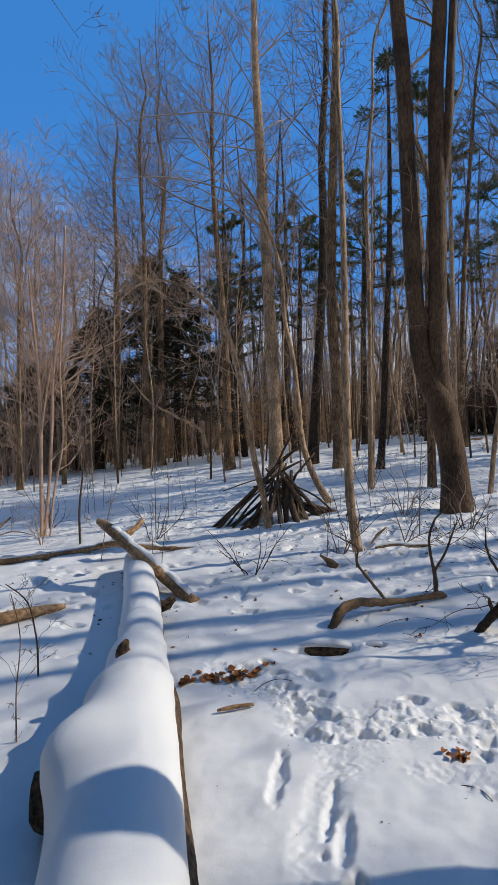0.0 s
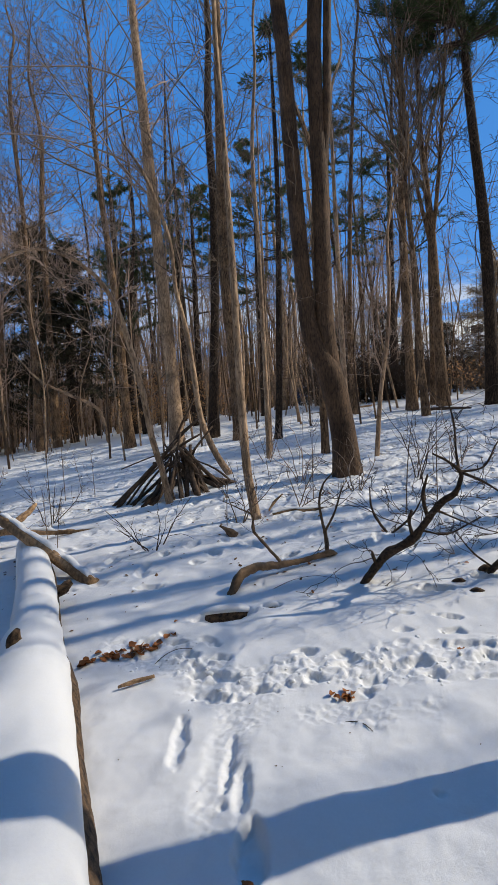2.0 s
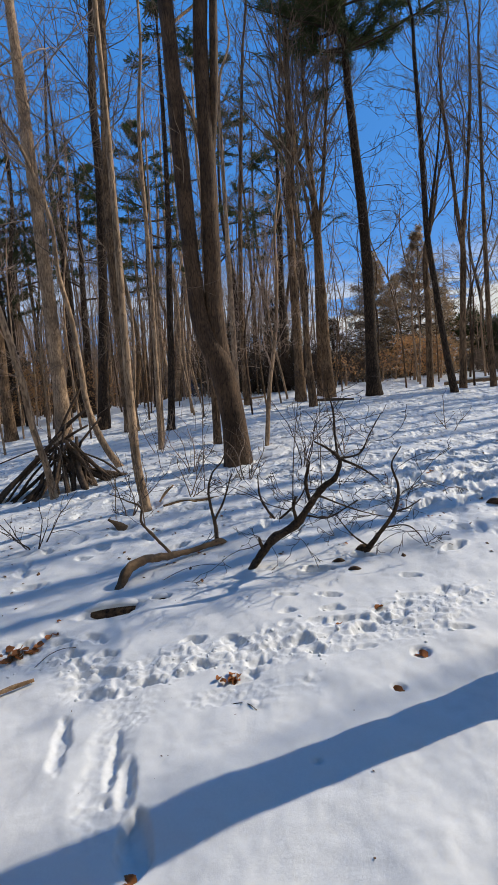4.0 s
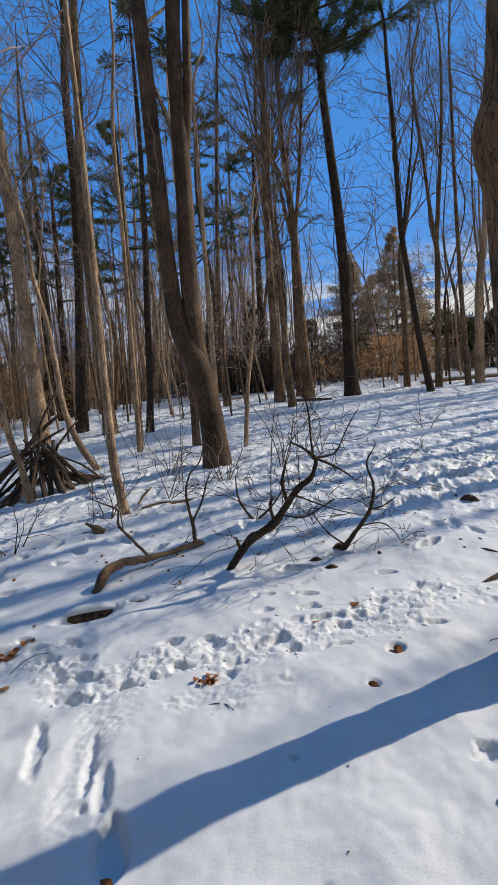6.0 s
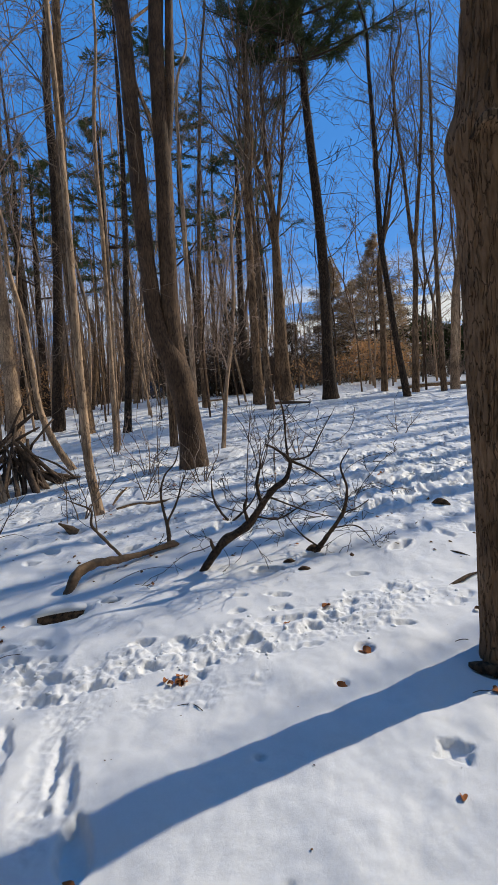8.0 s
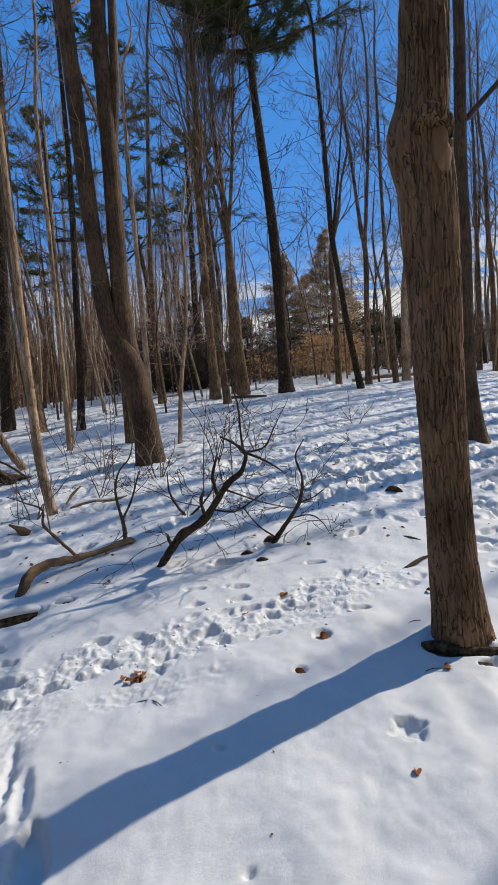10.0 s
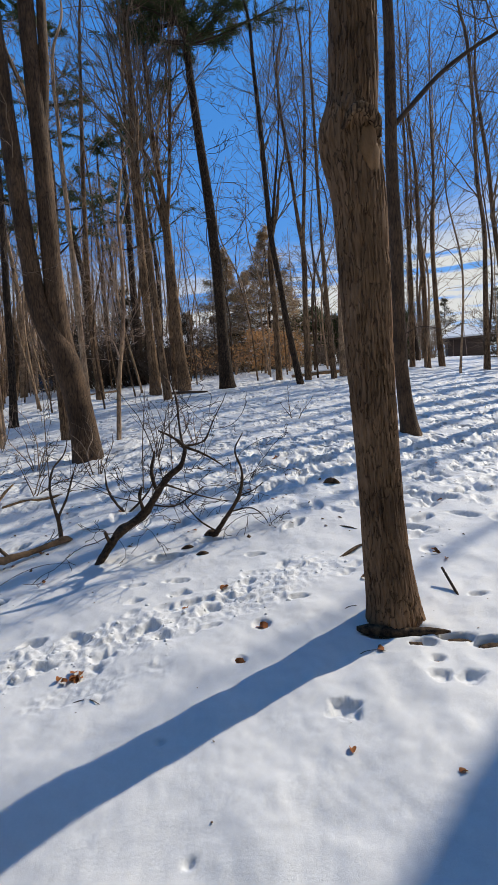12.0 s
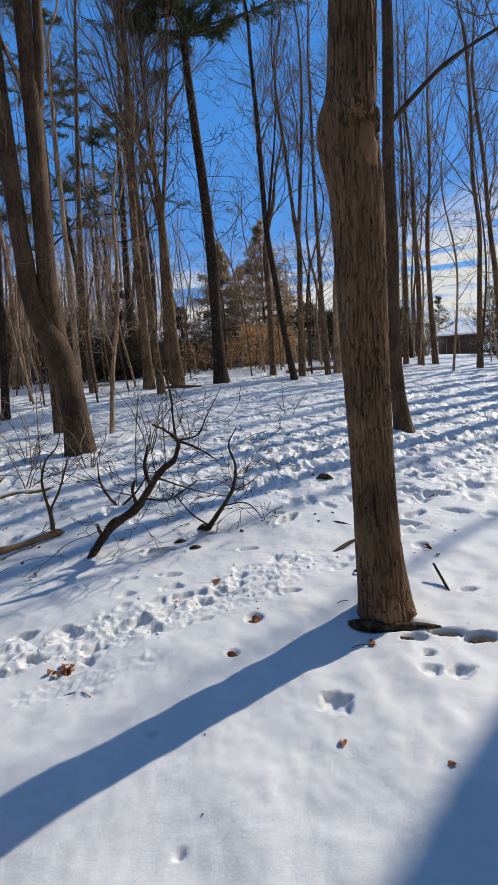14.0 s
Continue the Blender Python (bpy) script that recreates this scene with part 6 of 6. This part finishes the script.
for x, y, long, turn, rise in ((-0.83, 2.37, 0.17, -0.25, 0.0), (0.577, 2.546, 0.15, 0.1, 0.012), (0.588, 2.944, 0.09, 0.4, 0.0), (-1.75, 3.6, 0.5, 0.25, 0.1), (-2.1, 2.55, 0.25, 0.7, 0.07)):
    loose_twig(x, y, long, turn, rise)


# ---- low shrubs and an overhanging tree ----
def shrub(x, y, height, stems, seed, label, twig=TWIG):
    """A small leafless shrub: thin stems from one foot, with fine twigs."""
    rng = np.random.default_rng(seed)
    z = top(x, y)
    ob = thing("leafless_shrub", (x, y, z), label, "shrub", "low shrubs")
    a = rng.uniform(0, 6.28, stems)
    way = np.stack([np.cos(a) * 0.45, np.sin(a) * 0.45, rng.uniform(0.7, 1.3, stems)], -1)
    start = np.stack([x + np.cos(a) * 0.04, y + np.sin(a) * 0.04, np.full(stems, z - 0.05)], -1)
    P, R = grow(rng, start, way, height * rng.uniform(0.5, 1.1, stems), np.full(stems, 0.008), 8, 0.2, 0.16)
    st, wy, ln, ra = sprouts(rng, P, R, 5, 0.25, 1.0, 45, (0.25, 0.5), 0.6)
    P2, R2 = grow(rng, st, wy, ln, ra, 5, 0.3, 0.2)
    for k in range(stems):
        part("stem", tubes(P[k:k + 1], R[k:k + 1], 6), twig, ob)
    tagged(part("twig_spray", tubes(P2, np.maximum(R2, 0.002), 4), twig, ob, "fine bare twigs"), kind="stuff")


for n, (x, y, h, k) in enumerate(((-1.75, 6.2, 1.1, 6), (-2.75, 6.9, 0.9, 5), (-1.1, 6.6, 1.2, 5), (-2.3, 5.6, 0.8, 4), (-0.6, 7.3, 0.9, 4), (-3.4, 4.3, 0.7, 5), (-2.85, 5.2, 0.9, 4), (-3.9, 8.3, 0.9, 4), (-5.9, 5.2, 0.8, 4), (0.9, 8.6, 0.6, 3), (-7.9, 4.6, 1.2, 5), (-9.3, 5.6, 1.6, 6))):
    shrub(x, y, h, k, 400 + n, "low leafless shrub with crooked twigs in snow", (TWIG, TWIG_PALE_LIT, TWIG_DARK)[n % 3])
bare_tree("maple_tree", [[(-8.8, 2.2, 0.0, 0.2), (-8.7, 2.3, 3, 0.17), (-8.6, 2.3, 6, 0.14)]], "bare maple reaching over the clearing", height=13, low=0.4, limbs=14, reach=3.2, seed=59,
    heads=[[(-8.65, 2.3, 7.5, 0.02), (-7.5, 3.3, 8.7, 0.010), (-6.95, 4.0, 8.4, 0.006), (-6.6, 4.5, 7.7, 0.003)], [(-8.6, 2.3, 8.0, 0.02), (-7.0, 3.3, 9.1, 0.009), (-6.5, 4.1, 8.9, 0.005), (-6.1, 4.6, 8.3, 0.003)]])


def clods():
    """Broken crumbs of snow strewn along the trodden lines."""
    rng = np.random.default_rng(61)
    ball = bmesh.new()
    bmesh.ops.create_icosphere(ball, subdivisions=1, radius=1.0)
    base = np.array([v.co[:] for v in ball.verts])
    tri = np.array([[v.index for v in f.verts] for f in ball.faces])
    ball.free()
    V, F = [], []
    for line, count, spread in ((TRACK, 260, 0.12), (TRODDEN, 60, 0.7)):
        for _ in range(count):
            i, t = rng.integers(len(line) - 1), rng.uniform()
            x = line[i][0] * (1 - t) + line[i + 1][0] * t + rng.normal(0, spread)
            y = line[i][1] * (1 - t) + line[i + 1][1] * t + rng.normal(0, spread)
            q = 0.004 + 0.016 * rng.uniform() ** 3
            at = np.array((x, y, surface(x, y) - q * 0.45))
            F.append(tri + len(base) * len(V))
            rough = np.array([1 + 0.6 * noise.noise((*(b * 1.3 + 3.7 * len(V)),)) for b in base])[:, None]
            V.append(at + base * rough * q * rng.uniform(0.6, 1.4, (1, 3)))
    ob = part("snow_clods", (np.concatenate(V), np.concatenate(F)), SNOW)
    tagged(ob, "loose crumbs of trodden snow", "snow", kind="stuff")


def litter():
    """Flakes of bark, bud scales and torn leaf fallen on the snow."""
    rng = np.random.default_rng(71)
    V, F = [], []
    for k in range(760):
        if k < 45:
            x, y = rng.uniform(-2.6, 1.6), rng.uniform(1.6, 4.2)
            q = rng.uniform(0.003, 0.008)
        else:
            a, r = radians(rng.uniform(-28, 60)), rng.uniform(4, 14)
            x, y, q = -r * math.sin(a), r * math.cos(a), rng.uniform(0.008, 0.028)
        z = surface(x, y) + 0.003
        t = rng.uniform(0, 6.28)
        u, w = np.array([math.cos(t), math.sin(t), rng.normal(0, 0.3)]) * q, np.array([-math.sin(t), math.cos(t), rng.normal(0, 0.3)]) * q * rng.uniform(0.3, 0.8)
        c, up = np.array([x, y, z]), np.array([0, 0, q * 0.35])
        n = len(V) * 5
        V.append([c - u, c + w, c + u * rng.uniform(0.6, 1.2), c - w, c + up])
        F += [[n, n + 1, n + 4], [n + 1, n + 2, n + 4], [n + 2, n + 3, n + 4], [n + 3, n, n + 4]]
    ob = part("forest_litter", (np.concatenate(V), F), LITTER, smooth=False)
    tagged(ob, "brown flakes of bark and leaf strewn on snow", "litter", kind="stuff")


litter()
clods()


# ---- leaves on the snow ----
def leaf_mesh(seed):
    """A small curled lobed leaf with a stalk."""
    rng = np.random.default_rng(seed)
    n = 12
    a = np.linspace(0, 2 * np.pi, n, endpoint=False)
    r = 0.028 * (0.8 + 0.16 * np.cos(3 * a + rng.uniform(0, 1)) * np.sign(np.cos(a) + 0.4) + rng.normal(0, 0.08, n))
    r = np.maximum(r, 0.009)
    ring = np.stack([r * np.cos(a) * 1.3, r * np.sin(a), 0.008 * np.sin(2 * a + seed) + 0.45 * r * np.abs(np.sin(a))], -1)
    V = [np.array([0, 0, 0.0]), *ring]
    V = np.array(V)
    F = [[0, 1 + i, 1 + (i + 1) % n] for i in range(n)]
    V2 = V - np.array([0, 0, 0.0012])
    F2 = [[f[0] + len(V), f[2] + len(V), f[1] + len(V)] for f in F]
    return mesh_of("leaf", np.r_[V, V2], F + F2, LEAF)


LEAVES = [leaf_mesh(s) for s in range(5)]


def leaf(x, y, z, size, label, rng, group):
    ob = new("dry_leaf", LEAVES[rng.integers(len(LEAVES))])
    ob.matrix_world = Matrix.Translation((x, y, z)) @ Euler((rng.normal(0, 0.18), rng.normal(0, 0.18), rng.uniform(0, 6.28))).to_matrix().to_4x4() @ Matrix.Diagonal((size, size, size, 1))
    tagged(ob, label, "leaf", group)


rng = np.random.default_rng(41)
for x, y, s in ((0.115, 2.845, 1.5), (-0.01, 2.565, 1.1), (0.43, 1.96, 0.7), (0.81, 1.82, 0.55), (0.955, 2.47, 0.7), (0.71, 2.58, 0.8), (-0.91, 1.5, 1.0), (-0.94, 1.53, 0.8)):
    leaf(x, y, surface(x, y) + 0.005, s, "single orange-brown leaf melted into the snow", rng, "leaves on the snow")
for n in range(34):
    u = rng.uniform()
    x, y = -2.6 + 0.45 * u + rng.normal(0, 0.03), 2.36 + 0.42 * u + 0.06 * rng.normal()
    leaf(x, y, surface(x, y) + 0.01, rng.uniform(0.7, 1.4), "rusty leaf in a drift beside the fallen trunk", rng, "leaves in a drift")
for n in range(9):
    x, y = -0.87 + rng.normal(0, 0.035), 2.535 + rng.normal(0, 0.025)
    leaf(x, y, surface(x, y) + 0.012, rng.uniform(0.5, 0.9), "small torn brown leaf in the trodden track", rng, "leaves in the track")
for n in range(36):
    x, y = rng.uniform(-2.6, 2.2), rng.uniform(2.4, 6.5)
    leaf(x, y, surface(x, y) + 0.01, rng.uniform(0.5, 0.9), "dry brown leaf lying on snow", rng, "scattered leaves")


# ---- houses behind the wood ----
def box(x0, x1, y0, y1, z0, z1):
    V = np.array([(x, y, z) for z in (z0, z1) for y in (y0, y1) for x in (x0, x1)], float)
    return V, [[0, 2, 3, 1], [4, 5, 7, 6], [0, 1, 5, 4], [2, 6, 7, 3], [0, 4, 6, 2], [1, 3, 7, 5]]


def turned(geo, x, y, a):
    V, F = geo
    c, s = math.cos(a), math.sin(a)
    V = np.asarray(V)
    return np.stack([x + V[:, 0] * c - V[:, 1] * s, y + V[:, 0] * s + V[:, 1] * c, V[:, 2]], -1), F


def house(x, y, turn, width, depth, floor, eaves, ridge, label, windows=3):
    """A low house: walls, hipped roof under snow, eaves board, windows and a chimney."""
    ob = thing("house", (x, y, floor), label, "house")
    w, d = width / 2, depth / 2
    part("wall", turned(box(-w, w, -d, d, floor - 0.5, eaves), x, y, turn), WALL, ob, smooth=False)
    o = 0.5
    hip = w * 0.45
    for name, mat, lift, out in (("roof", WALL, 0.0, o), ("snow_cover", SNOW, 0.14, o + 0.04)):
        V = [(-w - out, -d - out, eaves + lift), (w + out, -d - out, eaves + lift), (w + out, d + out, eaves + lift), (-w - out, d + out, eaves + lift), (-hip, 0, ridge + lift), (hip, 0, ridge + lift)]
        V += [(a, b, eaves - 0.14 + lift) for a, b, _ in V[:4]]
        F = [[0, 1, 5, 4], [1, 2, 5], [2, 3, 4, 5], [3, 0, 4], [0, 6, 7, 1], [1, 7, 8, 2], [2, 8, 9, 3], [3, 9, 6, 0], [6, 9, 8, 7]]
        part(name, turned((np.array(V, float), F), x, y, turn), mat, ob, smooth=False)
    for k in range(windows):
        cx = -w * 0.6 + k * w * 0.6
        win = part("window", turned(box(cx - 0.5, cx + 0.5, -d - 0.05, -d + 0.02, eaves - 1.5, eaves - 0.4), x, y, turn), TRIM, ob, "pale window frame", smooth=False)
        for s in (-0.23, 0.23):
            part("pane", turned(box(cx + s - 0.2, cx + s + 0.2, -d - 0.07, -d - 0.055, eaves - 1.42, eaves - 0.48), x, y, turn), PANE, win, smooth=False)
    if windows:
        part("chimney", turned(box(-0.35, 0.35, 0.3, 0.9, eaves, ridge + 0.7), x, y, turn), WALL, ob, smooth=False)


house(19.4, 45.0, -0.3, 3.1, 3.1, 2.7, 4.5, 5.35, "low dark garden house under a snowy hipped roof", 0)
house(-1.6, 36.0, 0.1, 9.0, 7.0, 2.4, 4.4, 6.0, "house with snow on its roof behind spruces")


def bin_box(x, y, mat, label):
    z = top(x, y)
    ob = thing("refuse_bin", (x, y, z), label, "bin")
    V, F = box(-0.32, 0.32, -0.35, 0.35, 0, 1.0)
    V[:4, :2] *= 0.8
    part("body", (V + np.array([x, y, z - 0.05]), F), mat, ob, smooth=False)
    part("lid", (box(-0.35, 0.35, -0.4, 0.38, 0.96, 1.04)[0] + np.array([x, y, z - 0.05]), F), mat, ob, smooth=False)


bin_box(-11.2, 29.8, BLUE, "blue plastic wheeled bin behind the trees")
bin_box(-9.0, 30.3, GREEN, "green plastic bin at the wood's edge")


def hedge():
    """A clipped dark evergreen hedge, built from sprays over an inner frame of twigs."""
    rng = np.random.default_rng(51)
    ob = thing("evergreen_hedge", (5.5, 27.0, top(5.5, 27)), "dense dark evergreen hedge below the sky", "hedge")
    n = 2600
    x = rng.uniform(2.4, 8.6, n)
    y = 27.0 - 0.1 * (x - 5.5) + rng.uniform(-0.7, 0.7, n)
    hi = 2.3 + 0.25 * np.sin(x * 2.1) + 0.2 * np.sin(x * 5.3)
    z = slope(x, y) + rng.uniform(0.1, 1, n) ** 0.7 * hi
    c = np.stack([x, y, z], -1)
    V, F = tufts(rng, c, np.tile([[0, -0.4, 0.5]], (n, 1)), 9, 0.3, 0.04)
    tagged(part("foliage", (V, F), NEEDLE, ob, smooth=False), kind="stuff")
    start = np.stack([x[:120], y[:120], slope(x[:120], y[:120]) - 0.1], -1)
    P, R = grow(rng, start, np.tile([[0, 0, 1.0]], (120, 1)), np.full(120, 2.6), np.full(120, 0.03), 5, 0.3, 0.1)
    tagged(part("inner_frame", tubes(P, R, 4), TWIG_DARK, ob), kind="stuff")


hedge()
